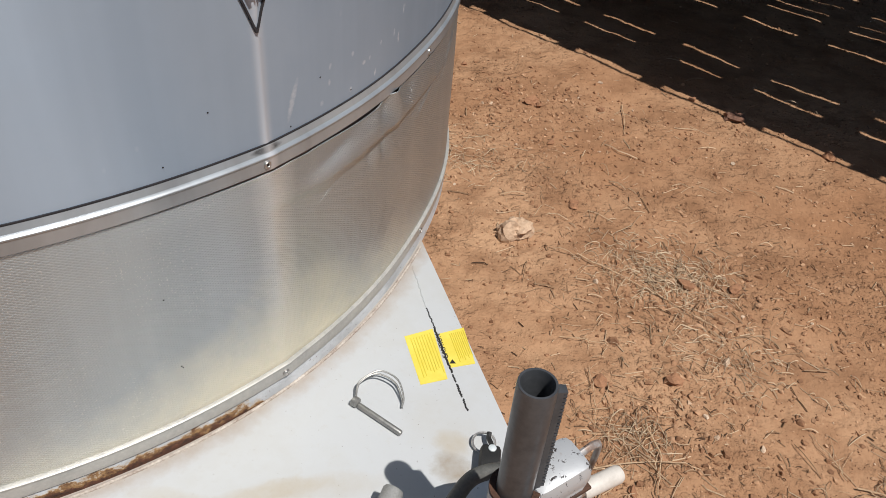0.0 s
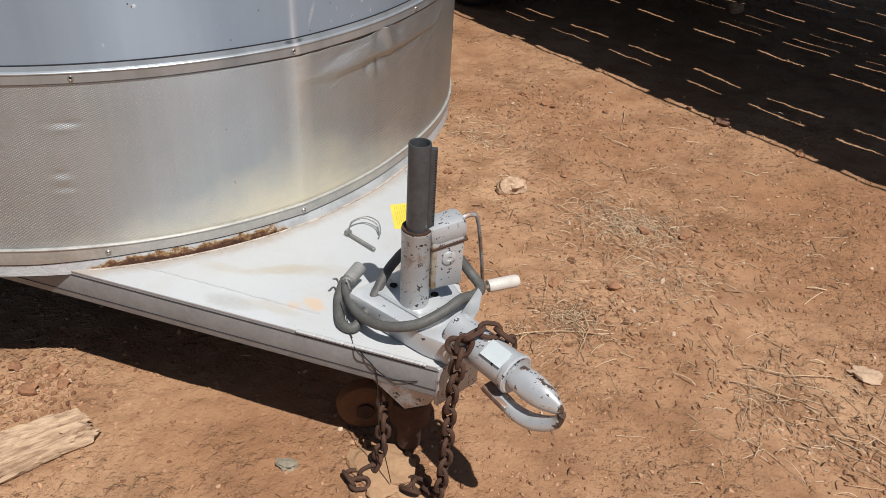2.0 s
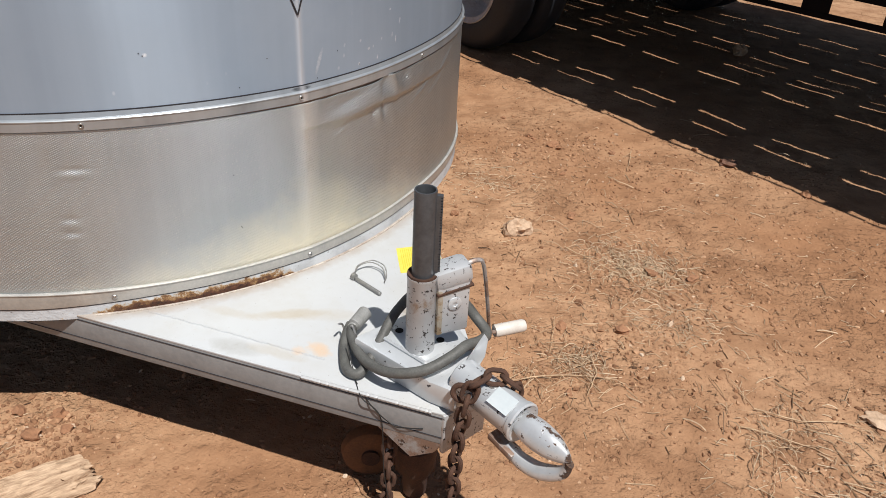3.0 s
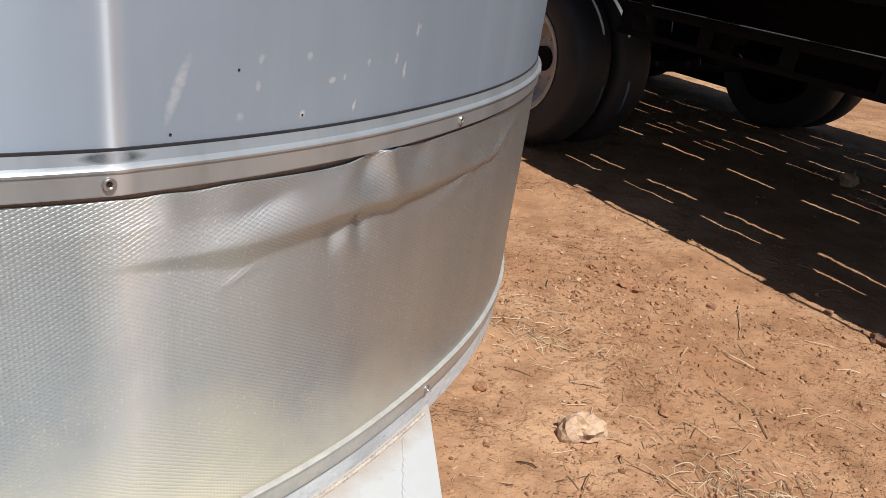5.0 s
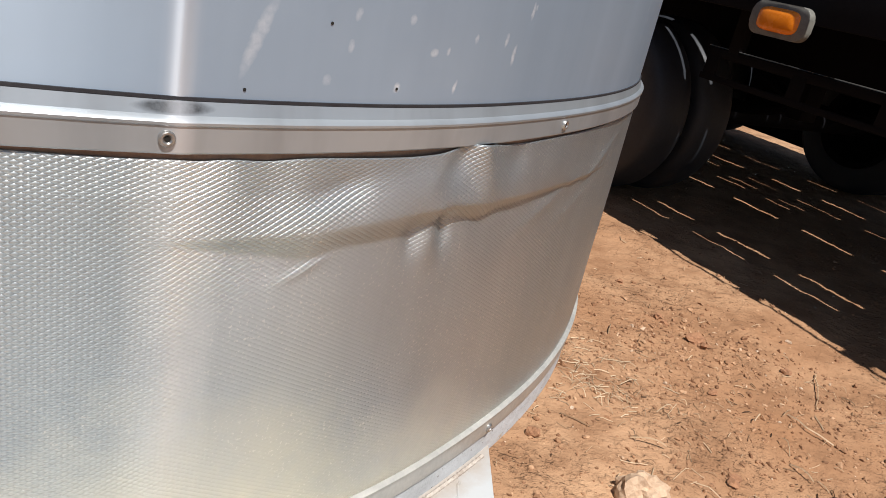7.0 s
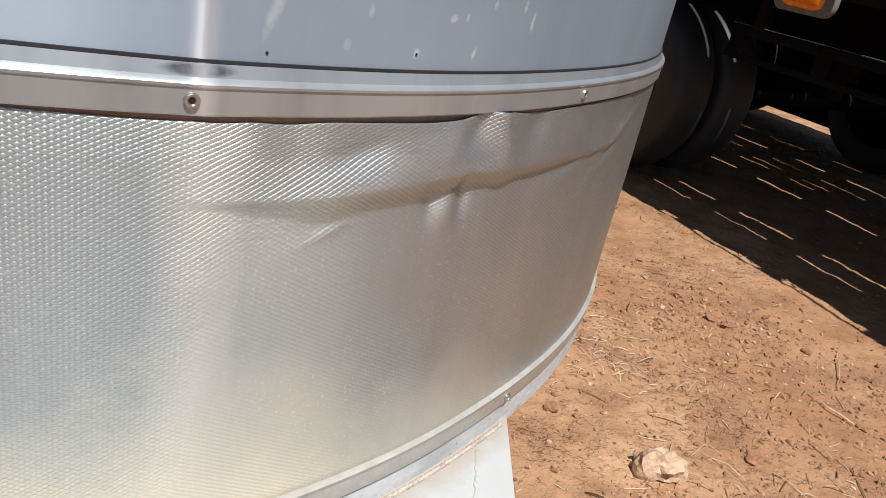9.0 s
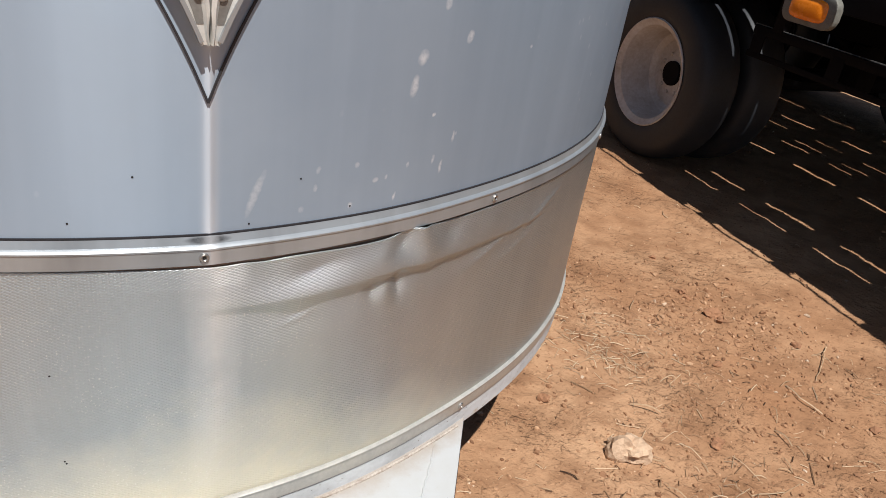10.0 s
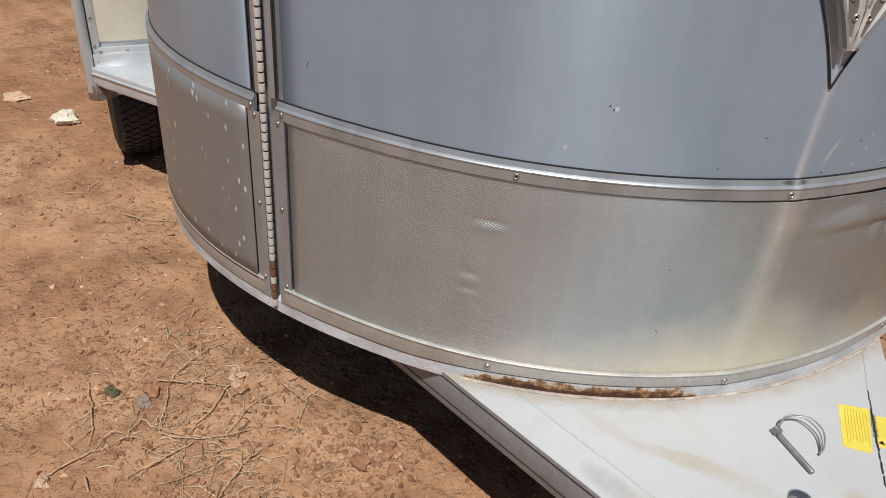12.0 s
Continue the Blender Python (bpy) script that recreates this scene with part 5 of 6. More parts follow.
def wheel(at, out, rim_paint=RIM):
    """A dual wheel's tyre with its dished rim; out: the side that the dish faces."""
    side = Euler((radians(90), 0, 0)).to_matrix().to_4x4()
    m = Matrix.Translation(at) @ side if out < 0 else Matrix.Translation(at) @ Euler((radians(-90), 0, 0)).to_matrix().to_4x4()
    W = 0.125
    round_ = [(0.385 + 0.105 * max(0.0, math.cos(a)) ** 0.55, W * 1.06 * math.copysign(abs(math.sin(a)) ** 0.75, a)) for a in np.linspace(-math.pi / 2, math.pi / 2, 15)]
    prof = [(0.285, -W * 0.86), (0.305, -W * 0.98), (0.345, -W * 1.05)] + round_ + [(0.345, W * 1.05), (0.305, W * 0.98), (0.285, W * 0.86)]
    tyre = part("tyre", lathe(prof, 56, m, closed=True), TYRE, flatbed, "worn black dual tyre")
    rim = part("rim", lathe([(0.296, W * 0.93), (0.302, W * 1.0), (0.296, W * 1.04), (0.284, W * 0.96), (0.262, W * 0.86), (0.250, W * 0.5), (0.246, -W * 0.2), (0.236, -W * 0.62), (0.20, -W * 0.78),
                             (0.14, -W * 0.70), (0.11, -W * 0.55), (0.06, -W * 0.5), (0.058, -W * 0.66), (0.14, -W * 0.9), (0.27, -W * 0.9), (0.275, W * 0.8)], 56, m, closed=True), rim_paint, tyre, "dusty dished steel rim")
    part("hub_hole", lathe([(0.056, -W * 0.9), (0.056, -W * 0.49)], 24, m), HOLE, rim)
    for k in range(2):
        a = radians(80 - 90 * k)
        part("hand_hole", lathe([(0.034, -W * 0.88), (0.034, -W * 0.64)], 18, m @ Matrix.Translation((0.178 * math.cos(a), 0.178 * math.sin(a), 0))), HOLE, rim)
    for k in range(10):
        a = radians(36 * k + 10)
        part("wheel_nut", lathe([(0.011, -W * 0.68), (0.011, -W * 0.50), (0.008, -W * 0.47)], 6, m @ Matrix.Translation((0.112 * math.cos(a), 0.112 * math.sin(a), 0))), rim_paint, rim)


for y, out, paint in ((3.455, -1, RIM), (3.775, 1, TRUCK_BLACK), (6.00, -1, TRUCK_BLACK), (6.32, 1, RIM)):
    wheel((-3.39, y, 0.488), out, paint)
    wheel((-5.06, y, 0.488), out, paint)
part("axle", lathe([(0.07, 3.5), (0.07, 6.3)], 20, Matrix.Translation((-3.39, 0, 0.488)) @ Euler((radians(-90), 0, 0)).to_matrix().to_4x4()), TRUCK_BLACK, flatbed)
# dark box and flap added only to hide sunlit ground beyond the deck
blocker = part("ground_blocker", box(0.70, 0.45, 0.90, (-4.24, 6.32, 0.62), None, 0.012), TRUCK_BLACK, flatbed, "added black box that blocks the lit ground under the deck")
part("blocker_front", box(0.58, 0.012, 0.72, (-4.24, 6.09, 0.62), None, 0.006), TRUCK_BLACK, blocker)
part("blocker_flap", box(0.012, 0.62, 0.62, (-2.80, 6.16, 0.86), None, 0.003), TYRE, flatbed)
for y in (4.25, 5.45):
    part("leaf_spring", pipe(smooth_line([(-4.0, y, 0.68), (-3.7, y, 0.58), (-3.39, y, 0.56), (-3.08, y, 0.58), (-2.78, y, 0.68)], 6), 0.04, 8, flat=0.8), TRUCK_BLACK, flatbed)
part("spring_hanger", box(0.10, 0.14, 0.24, (-2.78, 4.25, 0.72), None, 0.01), TRUCK_BLACK, flatbed)
part("air_tank", lathe([(0.05, -0.36), (0.115, -0.33), (0.115, 0.33), (0.05, 0.36)], 24, Matrix.Translation((-2.2, 4.75, 0.72)) @ Euler((0, radians(90), 0)).to_matrix().to_4x4()), TRUCK_BLACK, flatbed)

# ---- pale trailer beside, past the round front ----
pale = thing("pale_trailer", pose(-2.630, 0.852, -0.03, 0, 0, 66), "pale box trailer with ivory panel and low tyre", "trailer")
part("corner_post", prism([(0, 0.004), (0.004, -0.006), (0.016, -0.012), (0.028, -0.010), (0.038, 0.0), (0.04, 0.05), (0, 0.05)], 0.425, 2.3, 0.003), PALE_PAINT, pale, "pale blue rounded corner post")
part("front_wall", box(0.26, 0.03, 1.9, (0.17, 0.030, 1.35), None, 0.003), PALE_PAINT, pale)
part("side_wall", box(0.03, 3.4, 1.9, (0.020, 1.76, 1.35), None, 0.003), PALE_PAINT, pale)
far_side = part("side_wall", box(0.03, 3.42, 1.9, (0, 1.71, 1.35), None, 0.003), PALE_PAINT, pale)
far_side.matrix_basis = Matrix.Translation((0.29, 0.05, 0)) @ Matrix.Rotation(math.atan2(-0.228, 0.974), 4, "Z")
part("rear_wall", box(1.06, 0.03, 1.9, (0.54, 3.42, 1.35), None, 0.003), PALE_PAINT, pale)
part("roof", prism([(-0.01, -0.01), (0.31, -0.01), (1.11, 3.45), (-0.01, 3.45)], 2.30, 2.35, 0.01), PALE_PAINT, pale)
panel_ = part("ivory_panel", box(0.24, 0.008, 1.5, (0.175, 0.009, 1.36), None, 0.002), IVORY, pale, "smooth ivory panel in a riveted frame")
part("panel_frame", box(0.25, 0.014, 0.026, (0.17, 0.006, 0.578), None, 0.003), PALE_PAINT, panel_)
part("panel_frame", box(0.026, 0.014, 1.5, (0.055, 0.006, 1.34), None, 0.003), PALE_PAINT, panel_)
for x, z in ((0.052, 0.596), (0.068, 0.576), (0.16, 0.576), (0.052, 0.70)):
    part("rivet", lathe([(0.006, 0), (0.005, 0.003), (0.002, 0.004)], 10, Matrix.Translation((x, -0.001, z)) @ Euler((radians(90), 0, 0)).to_matrix().to_4x4()), STEEL, panel_)
shelf_line = [(0.026, -0.006), (0.062, -0.055), (0.235, -0.305), (0.262, -0.325), (0.272, 0.012), (0.03, 0.012)]
shelf = part("fender_shelf", prism(shelf_line, 0.455, 0.520, 0.005), PALE_PAINT, pale, "white wedge-shaped fender shelf with rusted lower edge")
part("shelf_lip", pipe([(x, y - 0.004, 0.500) for x, y in shelf_line[:3]], 0.004, 6), PALE_PAINT, shelf)
part("sill_band", box(0.25, 0.012, 0.05, (0.165, 0.004, 0.541), None, 0.002), PALE_PAINT, pale)
part("corner_bracket", prism([(0.0, 0.0), (0.03, -0.02), (0.10, 0.01), (0.10, 0.05), (0.0, 0.05)], 0.395, 0.455, 0.003), RUSTY_PAINT, pale, "rust-stained corner bracket under the post")


def car_wheel(x, y):
    m = Matrix.Translation((x, y, 0.335)) @ Euler((0, radians(90), 0)).to_matrix().to_4x4()
    ty = part("tyre", lathe([(0.18, -0.08), (0.24, -0.095), (0.285, -0.085), (0.305, -0.06), (0.305, 0.06), (0.285, 0.085), (0.24, 0.095), (0.18, 0.08)], 44, m, closed=True), TYRE, pale, "black treaded tyre")
    lug = bmesh.new()
    for k in range(60):
        a = 2 * math.pi * k / 60
        for y_, o in ((-0.05, 0), (-0.016, 0.5), (0.018, 0), (0.052, 0.5)):
            b = a + o * 2 * math.pi / 60
            box(0.008, 0.020, 0.026, (0, 0, 0), None, 0, lug)
            bmesh.ops.transform(lug, matrix=m @ Matrix.Rotation(b, 4, "Z") @ Matrix.Translation((0.3065, 0, y_)) @ Matrix.Rotation(0.4, 4, "X"), verts=lug.verts[-8:])
    part("tread", lug, TYRE, ty)
    part("rim", lathe([(0.05, -0.03), (0.17, -0.05), (0.185, -0.08), (0.19, 0.08), (0.05, 0.03)], 30, m), RIM, ty)


car_wheel(0.165, 0.36)
part("axle", box(0.30, 0.06, 0.06, (0.20, 0.36, 0.335), None, 0.01), TRUCK_BLACK, pale)
part("underframe", prism([(0.02, 0.06), (0.27, 0.06), (1.0, 3.3), (0.02, 3.3)], 0.42, 0.46, 0.005), TRUCK_BLACK, pale)


# ---- stones, wood and dry growth ----
def stone(name, x, y, size, seed, material, label, sink=0.25, turn=0.0, category="rock"):
    ob = new(name, mesh_of(lump(size, seed, 0.42, 3), name, material, False))
    ob.matrix_world = Matrix.Translation((x, y, gz(x, y) + size[2] * (1 - sink * 2))) @ Matrix.Rotation(turn, 4, "Z")
    return tagged(ob, label, category)


stone("rock", 0.262, 2.105, (0.050, 0.040, 0.040), 3, ROCK, "pinkish tan rock lying on dirt", 0.2, 0.2)
stone("rock", 1.470, 1.275, (0.048, 0.034, 0.013), 5, ROCK, "flat pinkish rock half sunk in dirt", 0.3, -0.4)
stone("rock", -3.325, 1.039, (0.060, 0.045, 0.035), 7, ROCK_PALE, "pale cream rock on dirt", 0.25, 0.3)
stone("rock", -3.75, 1.00, (0.06, 0.045, 0.02), 8, ROCK, "tan flat rock on dirt", 0.3, 0.8)
stone("rock", -0.108, 0.512, (0.022, 0.020, 0.012), 9, plain("grey_green_stone", (0.20, 0.17, 0.125), (0.33, 0.29, 0.22), 30, 0.9), "small grey-green stone on dirt", 0.3)
stone("rock", 1.235, 3.13, (0.040, 0.030, 0.022), 11, plain("dark_brown_rock", (0.12, 0.06, 0.04), (0.24, 0.125, 0.08), 25, 0.9, 0.0, 0.5), "small dark brown rock at the edge of shade", 0.25)
stone("rock", 1.55, 5.35, (0.05, 0.04, 0.05), 12, ROCK, "pinkish rock lying in the shade", 0.25)
stone("block", 0.145, 0.535, (0.095, 0.065, 0.018), 15, plain("sandstone_block", (0.30, 0.17, 0.09), (0.46, 0.29, 0.165), 18, 0.9, 0.0, 0.5, 0.006, 0.05), "broken sandy slab under the jack", 0.35, -0.6, "stone slab")

CLOD_SOIL = plain("clod_soil", (0.20, 0.095, 0.05), (0.42, 0.215, 0.115), 40, 0.95, 0.0, 0.6, 0.006, 0.03)
clods = [(0.33, 3.072, 22), (0.904, 2.71, 16), (0.813, 1.932, 19), (0.966, 1.938, 17), (0.495, 1.469, 18), (0.698, 1.499, 20), (0.191, 3.179, 13), (0.475, 2.33, 12), (0.407, 2.742, 12), (1.556, 2.851, 22), (1.074, 3.279, 15),
         (0.357, 3.055, 15), (0.015, 3.422, 12), (-0.022, 2.187, 16), (0.477, 2.313, 12), (0.217, 3.148, 12), (0.636, 3.084, 14), (-1.46, 0.347, 18), (0.544, 1.13, 10), (-0.875, 0.574, 20), (-0.856, 0.661, 17), (-0.978, 0.653, 16), (-0.80, 0.62, 13)]
for k, (x, y, mm) in enumerate(clods):
    r_ = mm * 0.001
    ob = new("dirt_clod", mesh_of(lump((r_ * 1.3, r_, r_ * 0.8), 20 + k, 0.4, 2), "dirt_clod", CLOD_SOIL, False))
    ob.matrix_world = Matrix.Translation((x, y, gz(x, y) + r_ * 0.4)) @ Matrix.Rotation(k * 1.3, 4, "Z")
    tagged(ob, "dry red-brown dirt clod on the ground", "dirt clod", "dirt clods")
stone("rock", -1.529, 0.278, (0.018, 0.014, 0.012), 31, plain("green_grey_stone", (0.055, 0.052, 0.025), (0.13, 0.115, 0.06), 40, 0.9), "small dark green stone on dirt", 0.2)
stone("rock", -1.447, 0.314, (0.022, 0.016, 0.012), 32, plain("dark_grey_stone", (0.20, 0.15, 0.115), (0.33, 0.255, 0.20), 40, 0.9), "small dark grey stone on dirt", 0.2)

log_line = smooth_line([(0.0, 0.0, 0.0), (0.14, 0.010, 0.004), (0.28, 0.002, 0.008), (0.42, 0.010, 0.004), (0.525, 0.004, -0.004)], 22)
log_n = len(log_line)
log_mesh = pipe(log_line, [0.066 * (1 - 0.25 * (k / log_n) ** 2) * min(1, 0.50 + 0.11 * (log_n - 1 - k)) for k in range(log_n)], 40, flat=0.50)
for v in log_mesh.verts:
    x, around = v.co.x, math.atan2(v.co.z, v.co.y)
    split = noise.noise(Vector((x * 4, math.cos(around) * 5, math.sin(around) * 5)))
    fibre = noise.noise(Vector((x * 9, math.cos(around) * 16, math.sin(around) * 16)))
    grow = 1 + 0.20 * split + 0.12 * fibre - 0.16 * max(0, 0.10 - abs(noise.noise(Vector((x * 3 + 9, math.cos(around) * 7, math.sin(around) * 7))))) / 0.10
    v.co = Vector((x + (0.030 * split if x > 0.46 else 0.0), v.co.y * grow, v.co.z * grow))
log = part("weathered_log", log_mesh, LOGWOOD)
log.matrix_world = Matrix.Translation((-0.985, 0.100, 0.030)) @ Matrix.Rotation(math.atan2(0.382, 0.355), 4, "Z")
tagged(log, "bleached weathered piece of wood on dirt", "log")


def scatter_clods():
    rng = np.random.default_rng(4)
    t = (1 + 5 ** 0.5) / 2
    ico = np.array([(-1, t, 0), (1, t, 0), (-1, -t, 0), (1, -t, 0), (0, -1, t), (0, 1, t), (0, -1, -t), (0, 1, -t), (t, 0, -1), (t, 0, 1), (-t, 0, -1), (-t, 0, 1)]) / 1.9
    tri = [(0, 11, 5), (0, 5, 1), (0, 1, 7), (0, 7, 10), (0, 10, 11), (1, 5, 9), (5, 11, 4), (11, 10, 2), (10, 7, 6), (7, 1, 8), (3, 9, 4), (3, 4, 2), (3, 2, 6), (3, 6, 8), (3, 8, 9), (4, 9, 5), (2, 4, 11), (6, 2, 10), (8, 6, 7), (9, 8, 1)]
    heaps = [(-1.0, 0.45, 0.16), (-1.25, 0.28, 0.14), (-0.88, 0.60, 0.08), (1.3, 0.9, 0.16), (0.8, 1.85, 0.18), (0.6, 1.35, 0.15), (-3.9, 1.6, 0.3), (0.3, 3.1, 0.3), (-2.2, 0.8, 0.45), (-1.75, 0.5, 0.25), (-3.0, 1.1, 0.45), (-1.45, 0.25, 0.3)]
    verts, faces = [], []
    for k in range(60000):
        x, y = (rng.uniform(-3.6, 3.4), rng.uniform(-0.3, 6.0)) if k % 3 == 0 else (rng.uniform(-1.7, 1.9), rng.uniform(0.0, 3.2))
        if k % 6 == 1:
            cx, cy, sp = heaps[int(rng.integers(len(heaps)))]
            x, y = rng.normal(cx, sp), rng.normal(cy, sp * 0.7)
        if noise.noise(Vector((x * 1.3, y * 1.3, 4))) < rng.uniform(-0.6, 0.35):
            continue
        r = (1.25 if k % 6 == 1 else 1) * (0.0018 + 0.0062 * rng.random() ** 4) + (0.0045 if rng.random() < 0.012 else 0)
        sh = ico * rng.uniform(0.5, 1.25, (12, 1)) * r * rng.uniform(0.6, 1.6, 3) * (1, 1, 0.8)
        a = rng.uniform(0, 6.28)
        c, s = math.cos(a), math.sin(a)
        base, z = len(verts), gz(x, y) + r * 0.25
        verts += [(x + c * p[0] - s * p[1], y + s * p[0] + c * p[1], z + p[2]) for p in sh]
        faces += [(base + i, base + j, base + l) for i, j, l in tri]
    me = bpy.data.meshes.new("dirt_clods")
    me.from_pydata(verts, [], faces)
    me.materials.append(CLODS)
    tagged(new("dirt_clods", me), "loose dirt clods and small pebbles", "pebbles", kind="stuff")


def stalks(name, spots, material, label, seed, length=(0.02, 0.08), thick=0.0009, lift=0.016):
    """Dry stalks lying about: spots of (x, y, spread, count)."""
    rng = np.random.default_rng(seed)
    verts, faces = [], []
    for cx, cy, spread, count in spots:
        for _ in range(count):
            x, y = rng.normal(cx, spread), rng.normal(cy, spread * 0.75)
            a, n = rng.uniform(0, 6.28), 5
            ln, r = rng.uniform(*length) * (1.9 if rng.random() < 0.06 else 1), thick * rng.uniform(0.6, 1.5)
            bend = rng.normal(0, 0.018)
            up = rng.random() ** 3 * lift
            base = len(verts)
            for k in range(n):
                z = gz(x, y) + r + up * math.sin(math.pi * (0.15 + 0.85 * k / (n - 1))) + 0.001
                px, py = -math.sin(a), math.cos(a)
                for o, h in ((-r, 0), (r, 0), (0, r * 1.6)):
                    verts.append((x + px * o, y + py * o, z + h))
                if k < n - 1:
                    x, y, a = x + math.cos(a) * ln / n, y + math.sin(a) * ln / n, a + bend + rng.normal(0, 0.03) + (rng.choice((-0.6, 0.6)) if rng.random() < 0.05 else 0)
                    p = base + 3 * k
                    for i in range(3):
                        j = (i + 1) % 3
                        faces.append((p + i, p + j, p + 3 + j, p + 3 + i))
    me = bpy.data.meshes.new(name)
    me.from_pydata(verts, [], faces)
    me.materials.append(material)
    tagged(new(name, me), label, "dry grass", kind="stuff")


scatter_clods()
stalks("dry_stalks", [(0.6, 1.9, 0.9, 170), (0.75, 1.78, 0.26, 240), (0.62, 1.45, 0.22, 130), (0.50, 1.22, 0.16, 130), (1.2, 1.0, 0.30, 130), (0.4, 2.45, 0.35, 80), (1.3, 2.2, 0.5, 130), (-1.10, 0.40, 0.22, 110),
                      (-1.4, 0.35, 0.3, 70), (-2.2, 0.7, 0.6, 60), (0.3, 3.3, 0.7, 130), (-3.6, 1.5, 0.5, 80)], STRAW, "dry straw-coloured stalks lying on the dirt", 2, (0.012, 0.055), 0.0009, 0.014)
stalks("straw_pieces", [(0.9, 1.9, 0.55, 45), (0.75, 1.85, 0.20, 26), (0.52, 1.20, 0.12, 18), (1.25, 1.05, 0.20, 26), (0.35, 2.5, 0.35, 10), (0.7, 3.0, 0.5, 18), (1.5, 1.7, 0.45, 22), (-1.12, 0.38, 0.20, 7), (-1.5, 0.35, 0.3, 9), (-2.3, 0.8, 0.5, 10), (0.2, 2.0, 0.25, 4)],
       STRAW, "thick pale broken straw lying on the dirt", 8, (0.035, 0.13), 0.0014, 0.026)
stalks("dark_debris", [(0.8, 1.7, 0.7, 110), (0.78, 1.9, 0.2, 60), (0.55, 1.3, 0.2, 45), (1.25, 1.05, 0.22, 55), (0.3, 2.7, 0.4, 40), (-1.15, 0.38, 0.2, 80), (-1.7, 0.5, 0.5, 40)],
       DARK_STRAW, "dark broken bits of dry stem on the dirt", 12, (0.010, 0.035), 0.0012, 0.008)
stalks("grey_dry_grass", [(0.78, 1.95, 0.09, 320), (0.66, 2.05, 0.10, 160), (0.08, 2.55, 0.12, 130), (1.25, 1.05, 0.16, 170), (0.58, 1.30, 0.05, 110), (0.90, 1.62, 0.10, 120), (-1.02, 0.34, 0.10, 90), (-1.25, 0.30, 0.10, 45), (-3.95, 1.60, 0.12, 150), (-1.6, 0.55, 0.12, 60)], GREY_STRAW,
       "matted grey dry grass tufts", 3, (0.02, 0.075), 0.0009, 0.028)


def twig(line, seed, r=0.0026, forks=3, label="thin dry branching twig lying on the dirt"):
    """A bare twig with side shoots, lying on the ground."""
    rng = np.random.default_rng(seed)
    path = smooth_line([(x, y, gz(x, y) + 0.005 + 0.006 * (i % 2) + rng.uniform(0, 0.006)) for i, (x, y) in enumerate(line)], 5)
    path = [p + Vector((rng.normal(0, 0.0025), rng.normal(0, 0.0025), 0)) for p in path]
    n = len(path)
    bm = pipe(path, [r * (1 - 0.55 * i / n) for i in range(n)], 6)
    for _ in range(forks):
        i = int(rng.integers(1, n - 2))
        d = (path[i + 1] - path[i]).normalized()
        a = math.atan2(d.y, d.x) + rng.choice((-1, 1)) * rng.uniform(0.5, 1.0)
        ln, p, shoot = rng.uniform(0.04, 0.11), path[i].copy(), [path[i].copy()]
        for k in range(4):
            a += rng.normal(0, 0.25)
            p = p + Vector((math.cos(a), math.sin(a), 0)) * ln / 4
            p.z = gz(p.x, p.y) + 0.004 + 0.02 * rng.random() ** 3
            shoot.append(p.copy())
        pipe(shoot, [r * 0.6 * (1 - 0.15 * k) for k in range(5)], 5, bm=bm)
    return tagged(part("twig", bm, TWIG), label, "twig", "dry twigs")


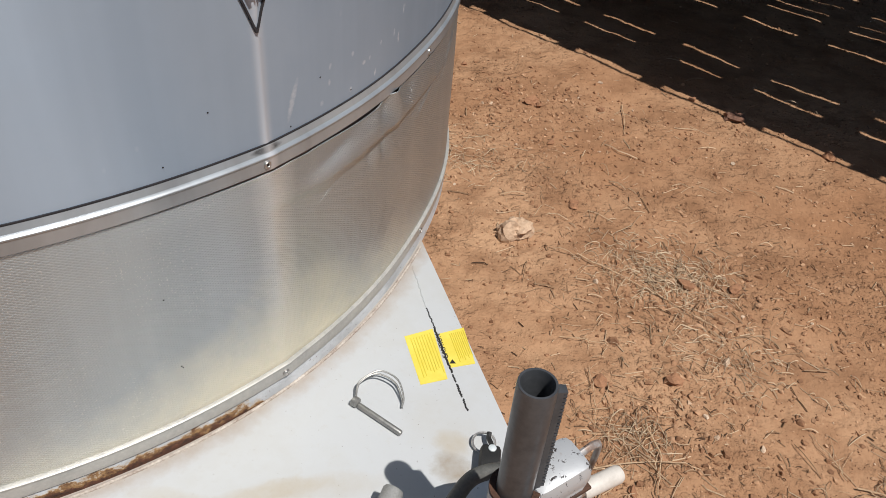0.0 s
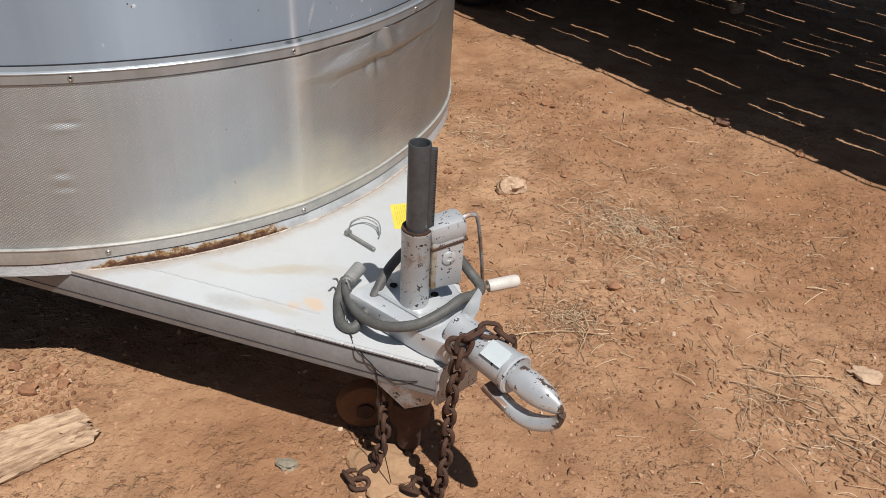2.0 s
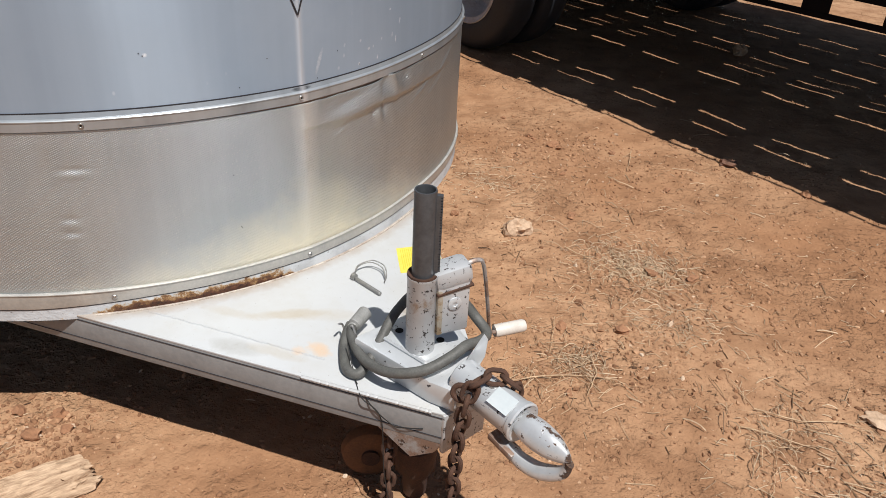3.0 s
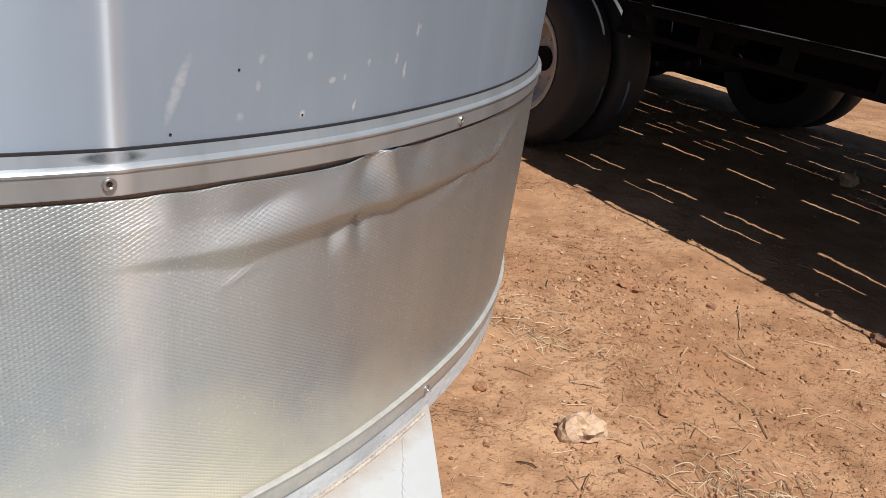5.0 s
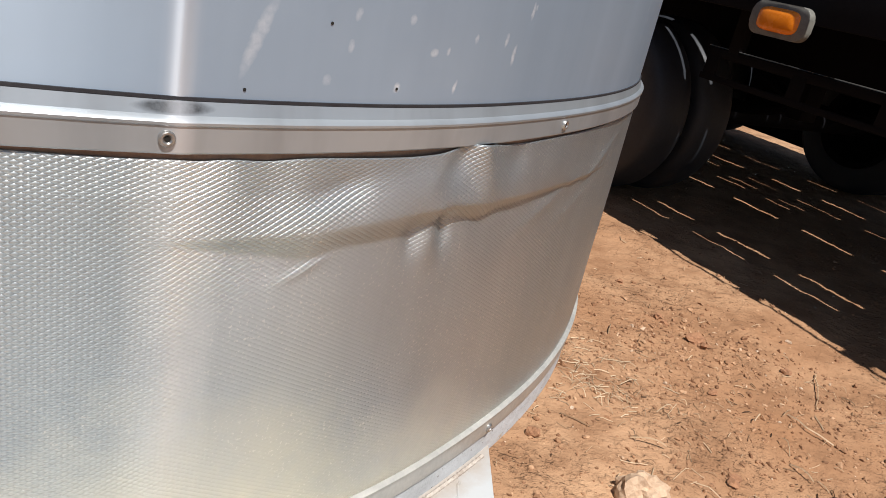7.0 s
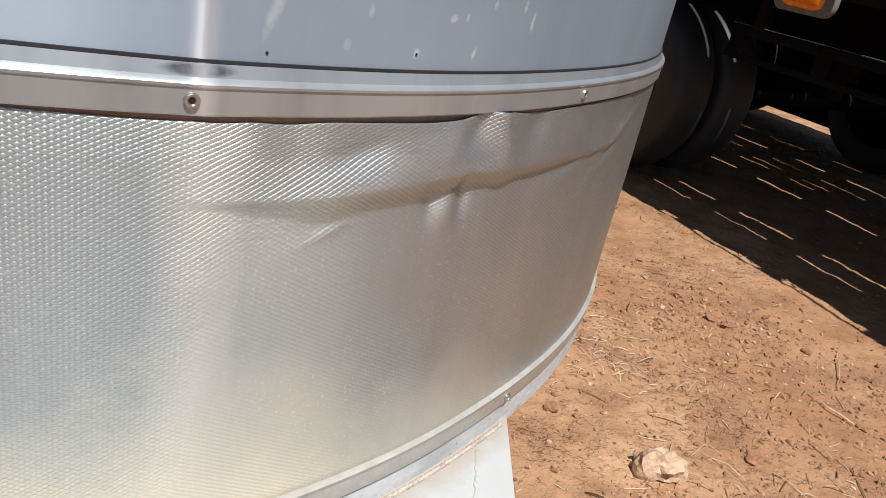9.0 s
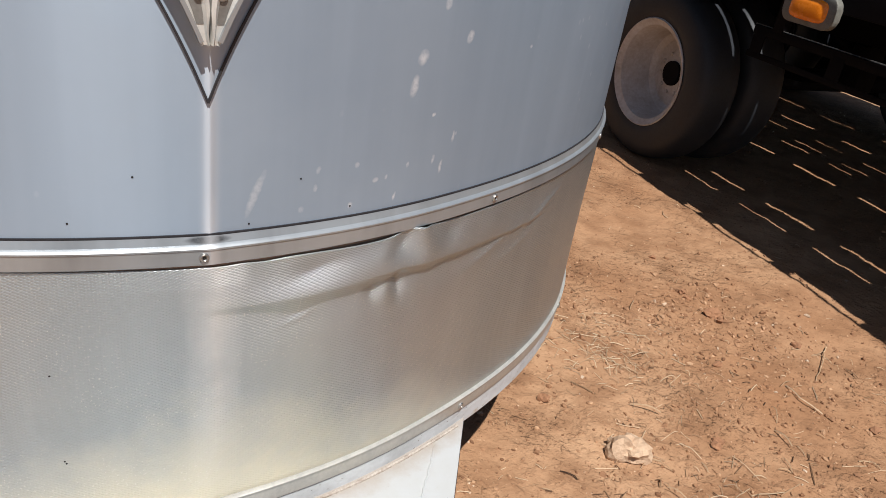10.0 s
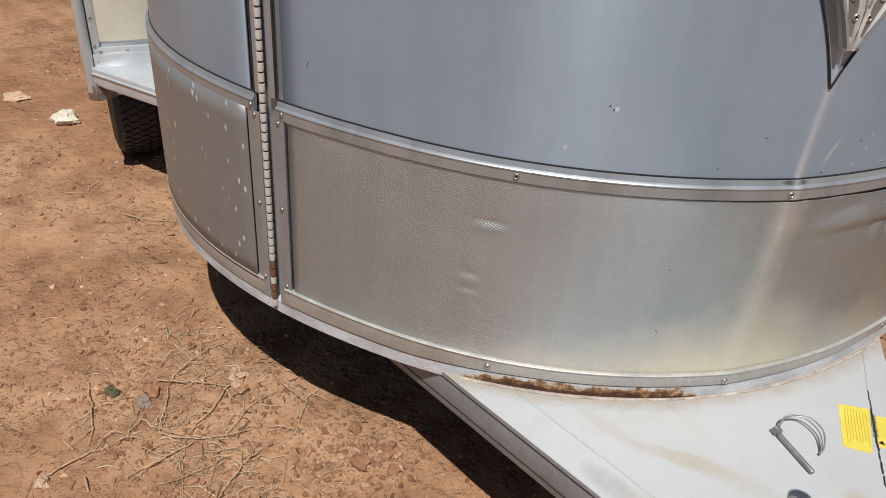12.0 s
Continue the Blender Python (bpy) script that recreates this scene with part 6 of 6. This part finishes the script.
yard_twigs = [[(0.34, 1.13), (0.48, 1.19), (0.66, 1.225), (0.74, 1.20)], [(0.47, 2.02), (0.60, 1.93), (0.74, 1.85), (0.86, 1.74)], [(0.60, 1.34), (0.62, 1.23), (0.60, 1.13)], [(1.05, 1.13), (1.18, 1.11), (1.30, 1.08)],
              [(0.735, 3.15), (0.73, 3.02), (0.715, 2.87)], [(1.10, 1.22), (1.24, 1.20), (1.36, 1.23), (1.48, 1.17)], [(1.30, 0.98), (1.42, 0.94), (1.50, 0.84)]]
left_twigs = [[(-1.39, 0.01), (-1.38, 0.11), (-1.36, 0.20), (-1.39, 0.28)], [(-1.39, 0.28), (-1.29, 0.29), (-1.22, 0.36), (-1.16, 0.46)], [(-1.61, 0.25), (-1.50, 0.20), (-1.40, 0.14)], [(-1.49, 0.38), (-1.41, 0.44), (-1.34, 0.51)],
              [(-1.34, 0.51), (-1.29, 0.43), (-1.26, 0.33), (-1.15, 0.24)], [(-1.47, 0.41), (-1.50, 0.51), (-1.50, 0.63)], [(-1.44, 0.39), (-1.37, 0.33), (-1.32, 0.28)], [(-1.07, 0.52), (-1.15, 0.64), (-1.14, 0.67)],
              [(-1.05, 0.28), (-1.08, 0.38), (-1.09, 0.43)], [(-1.23, 0.33), (-1.23, 0.23), (-1.24, 0.15)], [(-2.38, 0.78), (-2.28, 0.82), (-2.20, 0.91)]]
for k, line_ in enumerate(yard_twigs):
    twig(line_, 40 + k, 0.0022, 2)
for k, line_ in enumerate(left_twigs):
    twig(line_, 60 + k, 0.0021, 4)
# brushy heaps of smaller twigs
heap_rng = np.random.default_rng(9)
for cx, cy, spread, count in ((-1.14, 0.32, 0.14, 8), (0.52, 1.22, 0.12, 8), (1.22, 1.06, 0.14, 8), (0.78, 1.88, 0.12, 7), (-1.47, 0.46, 0.08, 4), (-3.95, 1.60, 0.14, 7)):
    for k in range(count):
        x, y, a = heap_rng.normal(cx, spread), heap_rng.normal(cy, spread * 0.8), heap_rng.uniform(0, 6.28)
        ln = heap_rng.uniform(0.05, 0.13)
        twig([(x - ln * math.cos(a), y - ln * math.sin(a)), (x + heap_rng.normal(0, 0.012), y + heap_rng.normal(0, 0.012)), (x + ln * math.cos(a), y + ln * math.sin(a))], 100 + int(abs(cx) * 50) + k, 0.0012, 3)
stone("rock", -1.37, 0.01, (0.015, 0.013, 0.012), 41, ROCK, "small rounded tan stone beside a twig", 0.2)
for k, (x, y) in enumerate(((-1.36, 0.54), (-1.345, 0.565), (-1.33, 0.53), (-1.38, 0.565))):
    stone("rock", x, y, (0.013, 0.010, 0.007), 44 + k, ROCK, "small flat pinkish stone chip on dirt", 0.25, k)
